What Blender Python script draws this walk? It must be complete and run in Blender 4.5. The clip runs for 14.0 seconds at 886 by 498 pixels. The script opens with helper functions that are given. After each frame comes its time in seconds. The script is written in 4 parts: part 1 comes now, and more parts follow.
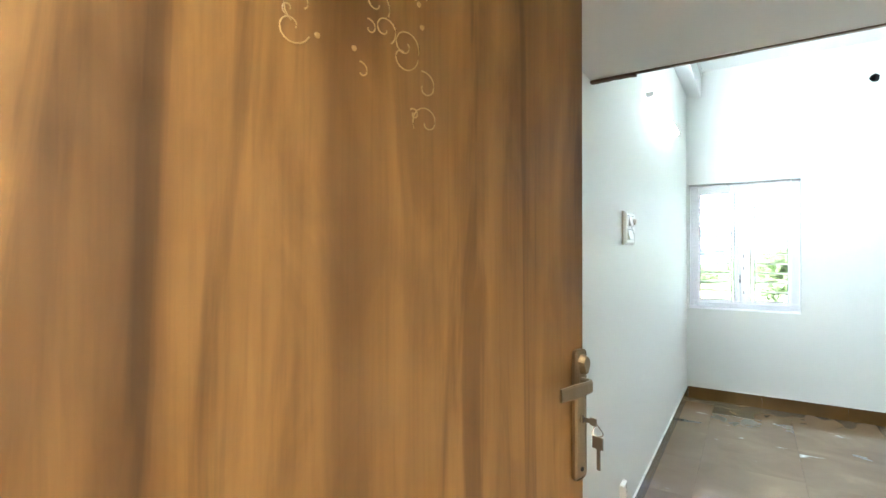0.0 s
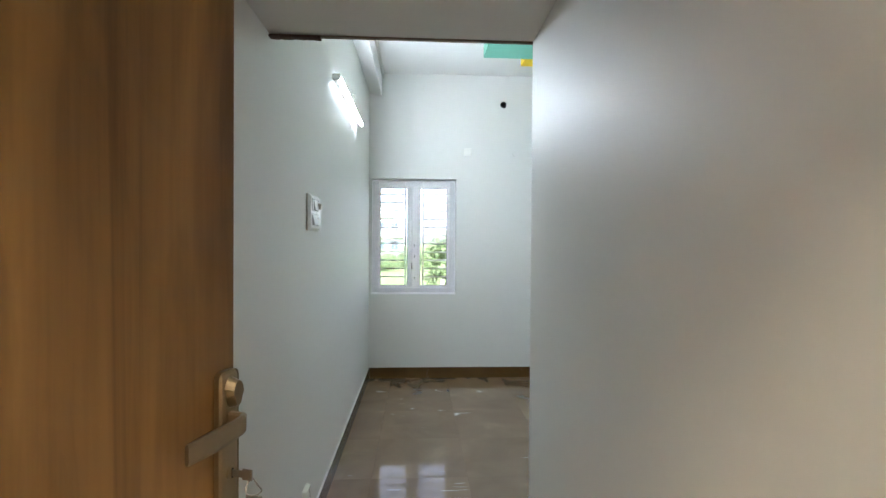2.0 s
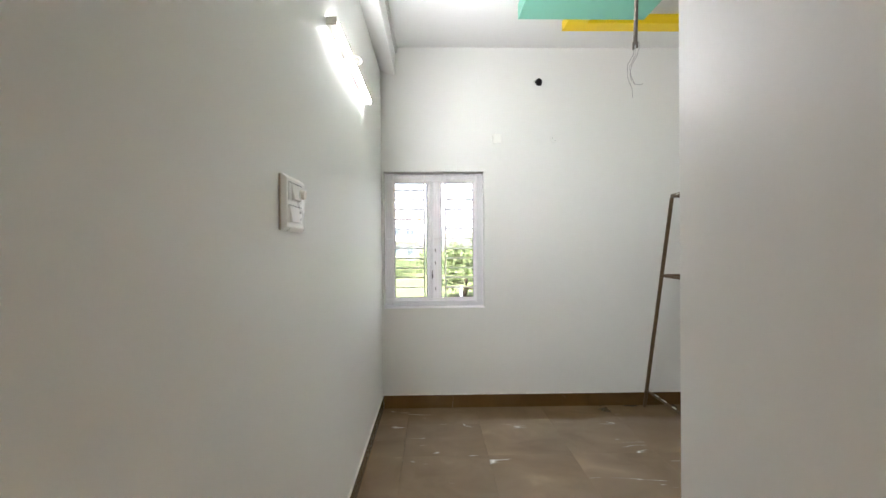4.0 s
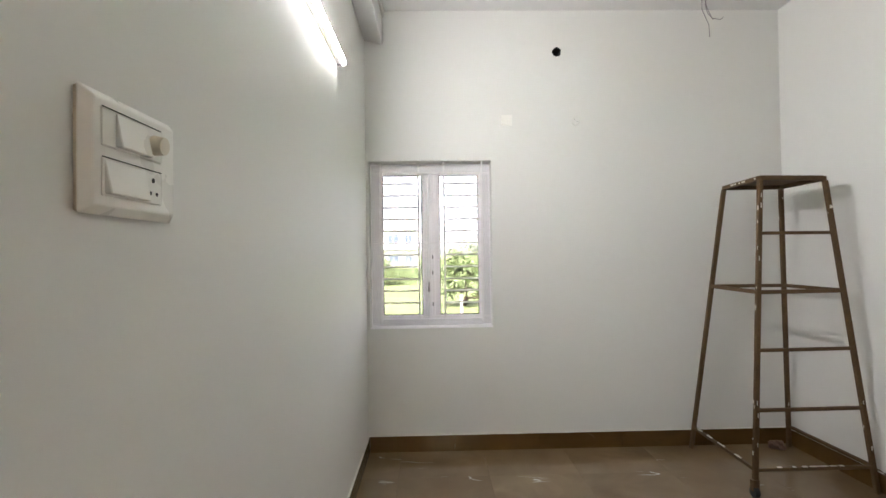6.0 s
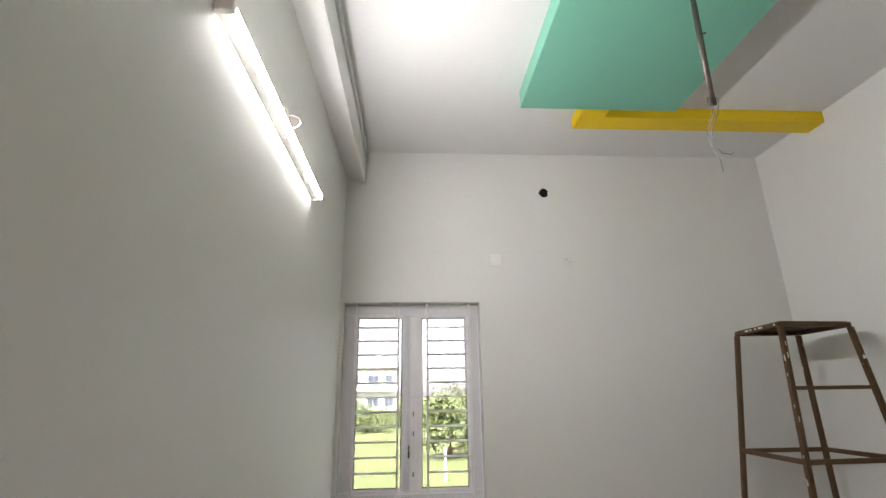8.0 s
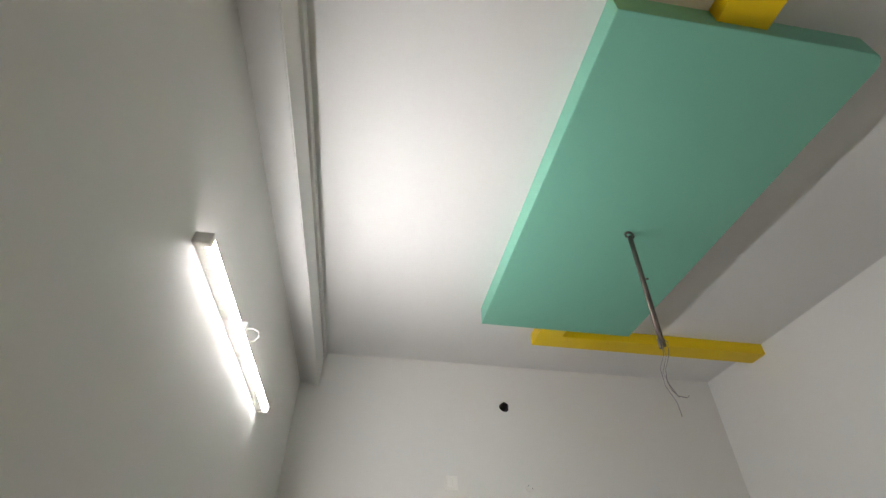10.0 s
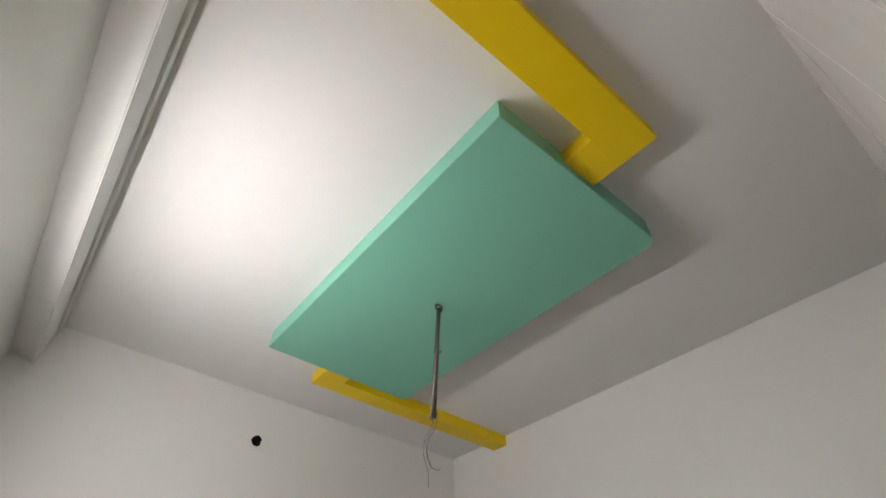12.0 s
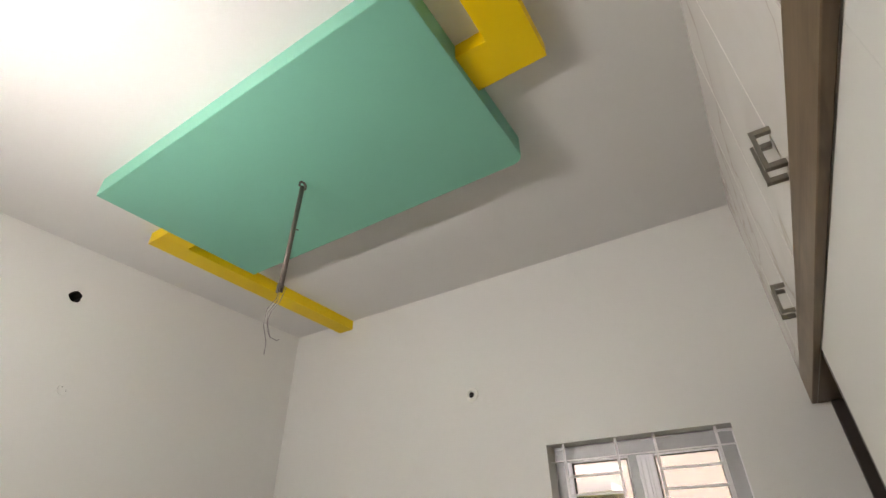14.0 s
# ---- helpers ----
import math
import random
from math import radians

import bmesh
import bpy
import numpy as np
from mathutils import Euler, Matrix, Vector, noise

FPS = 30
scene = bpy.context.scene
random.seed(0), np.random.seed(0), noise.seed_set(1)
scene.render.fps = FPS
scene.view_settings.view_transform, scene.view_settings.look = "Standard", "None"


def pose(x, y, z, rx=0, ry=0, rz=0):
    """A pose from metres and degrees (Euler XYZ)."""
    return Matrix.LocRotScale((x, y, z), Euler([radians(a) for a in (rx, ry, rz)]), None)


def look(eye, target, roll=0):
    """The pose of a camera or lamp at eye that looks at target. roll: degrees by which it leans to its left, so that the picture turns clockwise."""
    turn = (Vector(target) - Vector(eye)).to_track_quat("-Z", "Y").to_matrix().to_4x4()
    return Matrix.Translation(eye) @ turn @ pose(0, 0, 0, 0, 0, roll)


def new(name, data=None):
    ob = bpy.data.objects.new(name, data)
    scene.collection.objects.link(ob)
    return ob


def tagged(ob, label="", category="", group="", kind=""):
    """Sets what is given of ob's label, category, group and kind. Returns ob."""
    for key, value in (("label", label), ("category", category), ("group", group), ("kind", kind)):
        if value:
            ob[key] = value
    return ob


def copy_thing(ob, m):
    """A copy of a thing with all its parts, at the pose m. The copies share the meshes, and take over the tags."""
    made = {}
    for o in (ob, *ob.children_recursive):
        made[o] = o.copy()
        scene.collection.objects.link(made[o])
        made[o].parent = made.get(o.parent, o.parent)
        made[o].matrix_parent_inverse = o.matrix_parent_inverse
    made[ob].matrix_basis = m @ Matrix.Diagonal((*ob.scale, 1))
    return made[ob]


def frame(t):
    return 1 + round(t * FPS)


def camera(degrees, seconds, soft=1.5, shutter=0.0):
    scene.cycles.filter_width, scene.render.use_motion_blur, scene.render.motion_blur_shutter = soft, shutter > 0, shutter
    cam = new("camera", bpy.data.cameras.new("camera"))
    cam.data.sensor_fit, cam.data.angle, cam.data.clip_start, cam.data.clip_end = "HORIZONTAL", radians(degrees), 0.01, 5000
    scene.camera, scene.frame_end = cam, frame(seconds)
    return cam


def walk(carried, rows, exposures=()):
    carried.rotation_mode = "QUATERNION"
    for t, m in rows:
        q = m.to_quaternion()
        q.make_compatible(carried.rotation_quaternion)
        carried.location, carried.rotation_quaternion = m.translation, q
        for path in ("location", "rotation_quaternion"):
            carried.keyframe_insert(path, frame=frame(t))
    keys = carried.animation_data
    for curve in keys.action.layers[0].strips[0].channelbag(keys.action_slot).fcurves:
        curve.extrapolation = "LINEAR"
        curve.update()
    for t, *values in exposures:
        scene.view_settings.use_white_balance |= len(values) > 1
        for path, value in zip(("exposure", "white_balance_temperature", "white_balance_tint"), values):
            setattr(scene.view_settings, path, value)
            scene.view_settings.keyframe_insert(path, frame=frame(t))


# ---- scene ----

import itertools

# ---------------------------------------------------------------- camera
cam = camera(86.0, 14.0)
PATH = [
    (0.0, pose(0.56, -5.46, 1.474, 90.3, 0.0, 33.0)),
    (0.5, look((0.545, -5.49, 1.474), (0.570, -3.49, 1.488), 0.4)),
    (1.0, look((0.538, -5.421, 1.474), (0.558, -3.422, 1.5), 0.4)),
    (1.5, look((0.527, -5.326, 1.465), (0.593, -3.327, 1.464), 0.3)),
    (2.0, look((0.526, -5.182, 1.451), (0.633, -3.185, 1.428), 0.4)),
    (2.5, look((0.527, -5.012, 1.456), (0.62, -3.014, 1.433), 0.5)),
    (3.0, look((0.492, -4.802, 1.46), (0.541, -2.803, 1.45), 0.2)),
    (5.5, look((0.463, -3.754, 1.439), (0.515, -1.755, 1.437), -0.9)),
    (6.0, look((0.489, -3.567, 1.442), (0.536, -1.567, 1.468), -0.8)),
    (6.5, look((0.507, -3.397, 1.441), (0.56, -1.4, 1.537), -0.8)),
    (7.0, look((0.51, -3.268, 1.461), (0.585, -1.28, 1.666), -0.8)),
    (7.5, look((0.504, -3.214, 1.498), (0.605, -1.251, 1.868), -0.7)),
    (8.0, look((0.494, -3.208, 1.534), (0.616, -1.302, 2.128), -0.9)),
    (8.5, look((0.499, -3.221, 1.578), (0.628, -1.406, 2.408), -0.8)),
    (9.0, look((0.497, -3.236, 1.617), (0.638, -1.536, 2.661), -1.0)),
    (11.5, look((0.49, -3.265, 1.675), (1.144, -2.013, 3.091), 2.0)),
    (12.0, look((0.456, -3.242, 1.66), (1.329, -2.128, 3.073), 1.4)),
    (12.5, look((0.462, -3.238, 1.649), (1.509, -2.259, 3.045), 1.1)),
    (13.0, look((0.49, -3.246, 1.656), (1.668, -2.359, 3.007), 0.7)),
    (13.5, look((0.496, -3.247, 1.649), (1.79, -2.382, 2.905), 0.1)),
    (14.0, look((0.506, -3.245, 1.631), (1.92, -2.341, 2.719), -0.7)),
]
EXPOSURE = [
    (0.0, 6.1, 5450, 0), (0.5, 5.15, 4850, -2), (1.0, 4.95, 4850, -1), (1.5, 4.95, 5100, 2), (2.0, 5.0, 5600, 4),
    (3.0, 5.25, 6150, 9), (5.5, 4.95, 6500, 12), (6.5, 4.95, 6600, 13), (9.0, 4.12, 6650, 13), (11.5, 4.1, 6750, 14), (14.0, 4.45, 7150, 15),
]
walk(cam, PATH, EXPOSURE)

# ---------------------------------------------------------------- world and light
world = bpy.data.worlds.new("sky")
scene.world = world
world.use_nodes = True
wn = world.node_tree.nodes
sky = wn.new("ShaderNodeTexSky")
sky.sky_type = "NISHITA"
sky.sun_disc = False
sky.sun_elevation, sky.sun_rotation = radians(55), radians(200)
sky.dust_density, sky.air_density = 1.5, 1.0
wn["Background"].inputs["Strength"].default_value = 0.08
veil = wn.new("ShaderNodeHueSaturation")   # thin bright cloud: paler than a clear sky
veil.inputs["Saturation"].default_value = 0.25
world.node_tree.links.new(sky.outputs[0], veil.inputs["Color"])
world.node_tree.links.new(veil.outputs[0], wn["Background"].inputs["Color"])

sun = new("sun", bpy.data.lights.new("sun", "SUN"))
sun.data.energy, sun.data.angle, sun.data.color = 4.2, radians(12), (1.0, 0.96, 0.9)
sun.matrix_world = look((-6, -14, 22), (0, 0, 0))

TUBE_POWER = 21.0          # front of the diffuser
TUBE_SIDE = 1.4            # its dimmer flanks
HALL_POWER = 7.2

# ---------------------------------------------------------------- sizes
W, H = 3.172, 3.29          # room width, ceiling height
LOFT = -3.455               # front of the loft
PASS_X = 0.937              # passage width
DOOR_Y = -5.37              # entrance wall, room side
SOFFIT = 2.183
T = 0.23
FLOOR = -0.018              # top of the floor tiles

# ---------------------------------------------------------------- materials


def mat(name, color, rough=0.5, metal=0.0, var=0.06, scale=6.0, bump=0.0, bump_scale=120.0, fine=0.03, fine_scale=90.0, stretch=(1, 1, 1),
        rnd=0.0, spec=0.5, coat=0.0, rough_var=0.05):
    m = bpy.data.materials.new(name)
    m.use_nodes = True
    n, l = m.node_tree.nodes, m.node_tree.links
    b = n["Principled BSDF"]
    b.inputs["Metallic"].default_value = metal
    b.inputs["Specular IOR Level"].default_value = spec
    b.inputs["Coat Weight"].default_value = coat
    co = n.new("ShaderNodeTexCoord")
    mp = n.new("ShaderNodeMapping")
    mp.inputs["Scale"].default_value = stretch
    l.new(co.outputs["Object"], mp.inputs[0])

    def noise_tex(sc, det=4.0):
        t = n.new("ShaderNodeTexNoise")
        t.inputs["Scale"].default_value, t.inputs["Detail"].default_value = sc, det
        l.new(mp.outputs[0], t.inputs["Vector"])
        return t.outputs["Fac"]

    def math_node(op, a, c):
        k = n.new("ShaderNodeMath")
        k.operation = op
        for i, v in enumerate((a, c)):
            if isinstance(v, (int, float)):
                k.inputs[i].default_value = v
            else:
                l.new(v, k.inputs[i])
        return k.outputs[0]

    big, small = noise_tex(scale), noise_tex(fine_scale)
    val = math_node("ADD", math_node("MULTIPLY", math_node("SUBTRACT", big, 0.5), 2 * var),
                    math_node("MULTIPLY", math_node("SUBTRACT", small, 0.5), 2 * fine))
    if rnd:
        oi = n.new("ShaderNodeObjectInfo")
        val = math_node("ADD", val, math_node("MULTIPLY", math_node("SUBTRACT", oi.outputs["Random"], 0.5), 2 * rnd))
    mix = n.new("ShaderNodeVectorMath")
    mix.operation = "SCALE"
    mix.inputs[0].default_value = color
    l.new(math_node("ADD", val, 1.0), mix.inputs["Scale"])
    l.new(mix.outputs[0], b.inputs["Base Color"])
    l.new(math_node("ADD", math_node("MULTIPLY", math_node("SUBTRACT", big, 0.5), 2 * rough_var), rough), b.inputs["Roughness"])
    if bump:
        bt = n.new("ShaderNodeBump")
        bt.inputs["Strength"].default_value, bt.inputs["Distance"].default_value = bump, 0.004
        l.new(noise_tex(bump_scale, 3.0), bt.inputs["Height"])
        l.new(bt.outputs[0], b.inputs["Normal"])
    return m


def emit(name, color, strength):
    m = bpy.data.materials.new(name)
    m.use_nodes = True
    b = m.node_tree.nodes["Principled BSDF"]
    b.inputs["Base Color"].default_value = (*color, 1)
    b.inputs["Emission Color"].default_value = (*color, 1)
    b.inputs["Emission Strength"].default_value = strength
    return m


def glass(name):
    m = bpy.data.materials.new(name)
    m.use_nodes = True
    b = m.node_tree.nodes["Principled BSDF"]
    b.inputs["Base Color"].default_value = (0.20, 0.19, 0.205, 1)
    b.inputs["Transmission Weight"].default_value = 1.0
    b.inputs["Roughness"].default_value = 0.0
    b.inputs["IOR"].default_value = 1.2
    return m


def film(name, alpha, crease):
    """Clear crinkled wrapping film: mostly see-through, with glints."""
    m = bpy.data.materials.new(name)
    m.use_nodes = True
    n, l = m.node_tree.nodes, m.node_tree.links
    b = n["Principled BSDF"]
    b.inputs["Base Color"].default_value = (0.9, 0.9, 0.93, 1)
    b.inputs["Roughness"].default_value = 0.07
    b.inputs["Alpha"].default_value = alpha
    t = n.new("ShaderNodeTexNoise")
    t.inputs["Scale"].default_value, t.inputs["Detail"].default_value = 38, 4
    bp = n.new("ShaderNodeBump")
    bp.inputs["Strength"].default_value, bp.inputs["Distance"].default_value = 1.0, crease
    l.new(t.outputs["Fac"], bp.inputs["Height"])
    l.new(bp.outputs[0], b.inputs["Normal"])
    return m


def stone_tile(name, base, dark, vein, rough, spec=0.95):
    """Polished brown marble-look tile: clouds, lighter flakes and a few short white veins."""
    m = bpy.data.materials.new(name)
    m.use_nodes = True
    n, l = m.node_tree.nodes, m.node_tree.links
    b = n["Principled BSDF"]
    geo = n.new("ShaderNodeNewGeometry")
    oi = n.new("ShaderNodeObjectInfo")
    off = n.new("ShaderNodeVectorMath")
    off.operation = "SCALE"
    comb = n.new("ShaderNodeCombineXYZ")
    l.new(oi.outputs["Random"], comb.inputs[2])
    l.new(comb.outputs[0], off.inputs[0])
    off.inputs["Scale"].default_value = 7.0
    add = n.new("ShaderNodeVectorMath")
    l.new(geo.outputs["Position"], add.inputs[0])
    l.new(off.outputs[0], add.inputs[1])

    def ntex(sc, det, dist=0.0):
        t = n.new("ShaderNodeTexNoise")
        t.inputs["Scale"].default_value, t.inputs["Detail"].default_value, t.inputs["Distortion"].default_value = sc, det, dist
        l.new(add.outputs[0], t.inputs["Vector"])
        return t.outputs["Fac"]

    def ramp(src, stops):
        r = n.new("ShaderNodeValToRGB")
        el = r.color_ramp.elements
        while len(el) < len(stops):
            el.new(0.5)
        for e, (p, c) in zip(el, stops):
            e.position, e.color = p, (*c, 1)
        l.new(src, r.inputs[0])
        return r.outputs[0]

    clouds = ramp(ntex(2.6, 5, 0.6), [(0.3, dark), (0.62, base), (0.78, tuple(1.35 * c for c in base))])
    # veins: thin diagonal streaks, broken up by a mask
    mp = n.new("ShaderNodeMapping")
    mp.inputs["Rotation"].default_value = (0, 0, radians(-60))
    mp.inputs["Scale"].default_value = (0.55, 3.2, 1)
    l.new(add.outputs[0], mp.inputs[0])
    vn = n.new("ShaderNodeTexNoise")
    vn.inputs["Scale"].default_value, vn.inputs["Detail"].default_value = 1.6, 3
    l.new(mp.outputs[0], vn.inputs["Vector"])
    line = ramp(vn.outputs["Fac"], [(0.494, (0, 0, 0)), (0.5, (1, 1, 1)), (0.506, (0, 0, 0))])
    mask = ramp(ntex(3.3, 2), [(0.60, (0, 0, 0)), (0.66, (1, 1, 1))])
    mul = n.new("ShaderNodeMath")
    mul.operation = "MULTIPLY"
    l.new(line, mul.inputs[0])
    l.new(mask, mul.inputs[1])
    mx = n.new("ShaderNodeMix")
    mx.data_type = "RGBA"
    l.new(mul.outputs[0], mx.inputs["Factor"])
    l.new(clouds, mx.inputs[6])
    mx.inputs[7].default_value = (*vein, 1)
    l.new(mx.outputs[2], b.inputs["Base Color"])
    b.inputs["Specular IOR Level"].default_value = spec
    k = n.new("ShaderNodeMath")
    k.operation = "MULTIPLY_ADD"
    l.new(ntex(9, 4), k.inputs[0])
    k.inputs[1].default_value, k.inputs[2].default_value = 0.035, rough
    l.new(k.outputs[0], b.inputs["Roughness"])
    return m


def wood_laminate(name, light, mid, dark, rough, along_x=False):
    """Laminate with broad bands, streaks and fine pores; the grain runs along local z, or x."""
    m = bpy.data.materials.new(name)
    m.use_nodes = True
    n, l = m.node_tree.nodes, m.node_tree.links
    b = n["Principled BSDF"]
    co = n.new("ShaderNodeTexCoord")

    def ntex(sc, stretch, det, dist=0.0):
        mp = n.new("ShaderNodeMapping")
        mp.inputs["Scale"].default_value = (stretch[2], stretch[1], stretch[0]) if along_x else stretch
        l.new(co.outputs["Object"], mp.inputs[0])
        t = n.new("ShaderNodeTexNoise")
        t.inputs["Scale"].default_value, t.inputs["Detail"].default_value, t.inputs["Distortion"].default_value = sc, det, dist
        l.new(mp.outputs[0], t.inputs["Vector"])
        return t.outputs["Fac"]

    r = n.new("ShaderNodeValToRGB")
    el = r.color_ramp.elements
    el.new(0.5), el.new(0.6)
    for e, (p, c) in zip(el, [(0.30, dark), (0.44, mid), (0.56, light), (0.72, tuple(0.9 * q for q in mid))]):
        e.position, e.color = p, (*c, 1)
    l.new(ntex(4.6, (1, 1, 0.055), 4, 0.35), r.inputs[0])
    fine = ntex(130.0, (1, 1, 0.03), 3)
    mix = n.new("ShaderNodeMix")
    mix.data_type, mix.blend_type = "RGBA", "MULTIPLY"
    mix.inputs["Factor"].default_value = 0.22
    r2 = n.new("ShaderNodeValToRGB")
    r2.color_ramp.elements[0].position, r2.color_ramp.elements[0].color = 0.35, (0.55, 0.5, 0.45, 1)
    r2.color_ramp.elements[1].position = 0.55
    l.new(fine, r2.inputs[0])
    l.new(r.outputs[0], mix.inputs[6])
    l.new(r2.outputs[0], mix.inputs[7])
    mott = n.new("ShaderNodeMix")
    mott.data_type, mott.blend_type = "RGBA", "MULTIPLY"
    mott.inputs["Factor"].default_value = 0.55
    r3 = n.new("ShaderNodeValToRGB")
    r3.color_ramp.elements[0].position, r3.color_ramp.elements[0].color = 0.34, (0.5, 0.46, 0.40, 1)
    r3.color_ramp.elements[1].position = 0.56
    l.new(ntex(7.0, (1.6, 1, 0.4), 6, 1.2), r3.inputs[0])
    l.new(mix.outputs[2], mott.inputs[6])
    l.new(r3.outputs[0], mott.inputs[7])
    # sparse long dark streaks, broken along the grain
    streak = n.new("ShaderNodeMix")
    streak.data_type, streak.blend_type = "RGBA", "MULTIPLY"
    streak.inputs["Factor"].default_value = 0.75
    r4 = n.new("ShaderNodeValToRGB")
    r4.color_ramp.elements[0].position, r4.color_ramp.elements[0].color = 0.33, (0.42, 0.36, 0.28, 1)
    r4.color_ramp.elements[1].position = 0.43
    l.new(ntex(10.0, (1, 1, 0.09), 5, 1.6), r4.inputs[0])
    l.new(mott.outputs[2], streak.inputs[6])
    l.new(r4.outputs[0], streak.inputs[7])
    l.new(streak.outputs[2], b.inputs["Base Color"])
    b.inputs["Roughness"].default_value = rough
    bp = n.new("ShaderNodeBump")
    bp.inputs["Strength"].default_value, bp.inputs["Distance"].default_value = 0.15, 0.002
    l.new(fine, bp.inputs["Height"])
    l.new(bp.outputs[0], b.inputs["Normal"])
    return m


def marble_laminate(name):
    """White laminate with sparse brownish veins."""
    m = bpy.data.materials.new(name)
    m.use_nodes = True
    n, l = m.node_tree.nodes, m.node_tree.links
    b = n["Principled BSDF"]
    geo = n.new("ShaderNodeNewGeometry")
    t = n.new("ShaderNodeTexNoise")
    t.inputs["Scale"].default_value, t.inputs["Detail"].default_value, t.inputs["Distortion"].default_value = 1.3, 6, 0.9
    l.new(geo.outputs["Position"], t.inputs["Vector"])
    r = n.new("ShaderNodeValToRGB")
    el = r.color_ramp.elements
    el.new(0.5), el.new(0.6), el.new(0.7)
    for e, (p, c) in zip(el, [(0.3, (0.74, 0.72, 0.69)), (0.485, (0.72, 0.69, 0.66)), (0.5, (0.56, 0.51, 0.46)), (0.51, (0.7, 0.67, 0.64)), (0.7, (0.76, 0.74, 0.72))]):
        e.position, e.color = p, (*c, 1)
    l.new(t.outputs["Fac"], r.inputs[0])
    l.new(r.outputs[0], b.inputs["Base Color"])
    b.inputs["Roughness"].default_value = 0.25
    return m


WALL = mat("wall_paint", (0.725, 0.72, 0.692), 0.49, var=0.012, scale=1.6, fine=0.006, bump=0.07, bump_scale=55, rough_var=0.03, spec=0.4)
CEIL = mat("ceiling_paint", (0.74, 0.735, 0.72), 0.8, spec=0.12, var=0.012, scale=2.0, fine=0.006, bump=0.15, bump_scale=60)
GREEN = mat("green_paint", (0.185, 0.48, 0.36), 0.55, var=0.02, scale=2.5, fine=0.01, bump=0.12, bump_scale=60)
YELLOW = mat("yellow_paint", (0.80, 0.56, 0.0), 0.5, var=0.03, scale=4, fine=0.01, bump=0.12, bump_scale=60)
TILE = stone_tile("brown_floor_tile", (0.205, 0.140, 0.080), (0.150, 0.100, 0.054), (0.75, 0.70, 0.62), 0.015)
SKIRT = stone_tile("brown_skirting_tile", (0.108, 0.058, 0.016), (0.072, 0.037, 0.010), (0.14, 0.09, 0.05), 0.15, 0.3)
GROUT = mat("grout", (0.18, 0.125, 0.07), 0.8, bump=0.3)
UPVC = mat("white_upvc", (0.90, 0.88, 0.91), 0.3, var=0.02, fine=0.01)
BARWHITE = mat("white_painted_steel", (0.80, 0.78, 0.79), 0.4, var=0.03, fine=0.02, bump=0.1)
GLASS = glass("window_glass")
FILM = film("wrapping_film", 0.18, 0.008)
LOOSEFILM = film("loose_wrapping_film", 0.5, 0.03)
# black of rubber and small fittings, also painted shade of small holes
GASKET = mat("black_rubber_and_hole_shade", (0.02, 0.02, 0.02), 0.6)
PLASTIC = mat("white_plastic", (0.82, 0.81, 0.77), 0.28, var=0.01, fine=0.005)
CREAM = mat("cream_plastic", (0.72, 0.66, 0.56), 0.4, var=0.02)
# near-black paint for the shade deep inside the wall holes
HOLESHADE = mat("painted_hole_shade", (0.012, 0.010, 0.009), 0.9)
RUST = mat("brown_painted_steel", (0.095, 0.055, 0.024), 0.6, spec=0.25, var=0.35, scale=14, fine=0.25, fine_scale=70, bump=0.4, bump_scale=150)
SPLASH = mat("dried_paint", (0.72, 0.68, 0.62), 0.8, var=0.1, bump=0.3)
DOORWOOD = wood_laminate("door_laminate", (0.205, 0.114, 0.035), (0.136, 0.072, 0.022), (0.062, 0.032, 0.012), 0.38)
# glossy relief, coloured lighter than the leaf to paint in lamp glints
DOORGLINT = mat("glossy_embossing_painted_glint", (0.34, 0.25, 0.13), 0.14, var=0.15, coat=0.6)
LOFTWOOD = wood_laminate("brown_laminate", (0.19, 0.125, 0.07), (0.165, 0.105, 0.057), (0.13, 0.08, 0.043), 0.42, True)
LOFTWHITE = marble_laminate("veined_white_laminate")
NICKEL = mat("satin_nickel", (0.33, 0.26, 0.17), 0.33, metal=1.0, var=0.05)
STEEL = mat("polished_steel", (0.30, 0.28, 0.25), 0.35, metal=1.0, var=0.05)
RODSTEEL = mat("rusty_dark_steel", (0.13, 0.11, 0.095), 0.45, metal=0.5, var=0.4, scale=25, fine=0.2, bump=0.3)
MORTAR = mat("red_brown_mortar", (0.11, 0.06, 0.04), 0.9, var=0.4, scale=30, fine=0.3, bump=0.6, bump_scale=90)
DARKWOOD = mat("dark_wood", (0.03, 0.02, 0.015), 0.45, var=0.2, bump=0.2)
WIRE = mat("grey_wire", (0.22, 0.20, 0.21), 0.5)
TUBE = emit("tube_glow", (0.985, 0.985, 1.0), TUBE_POWER)
TUBEFLANK = emit("tube_flank_glow", (0.985, 0.985, 1.0), TUBE_SIDE)
HALLGLOW = emit("hall_glow", (1.0, 0.77, 0.52), HALL_POWER)
GRASS = mat("grass", (0.135, 0.175, 0.06), 0.9, var=0.35, scale=0.25, fine=0.25, fine_scale=6, bump=0.5, bump_scale=10)
LEAF = mat("leaves", (0.15, 0.2, 0.08), 0.6, var=0.4, scale=2, fine=0.2)
BARK = mat("bark", (0.12, 0.085, 0.06), 0.9, var=0.3, bump=0.6, bump_scale=30)
FACADE = mat("white_facade", (0.72, 0.72, 0.74), 0.8, var=0.06, scale=0.6, fine=0.03, fine_scale=4)
BEIGE = mat("beige_facade", (0.42, 0.36, 0.32), 0.85, var=0.05, scale=0.6, fine=0.03, fine_scale=4)
DARKGLASS = mat("far_window_glass", (0.10, 0.13, 0.17), 0.15, var=0.1)
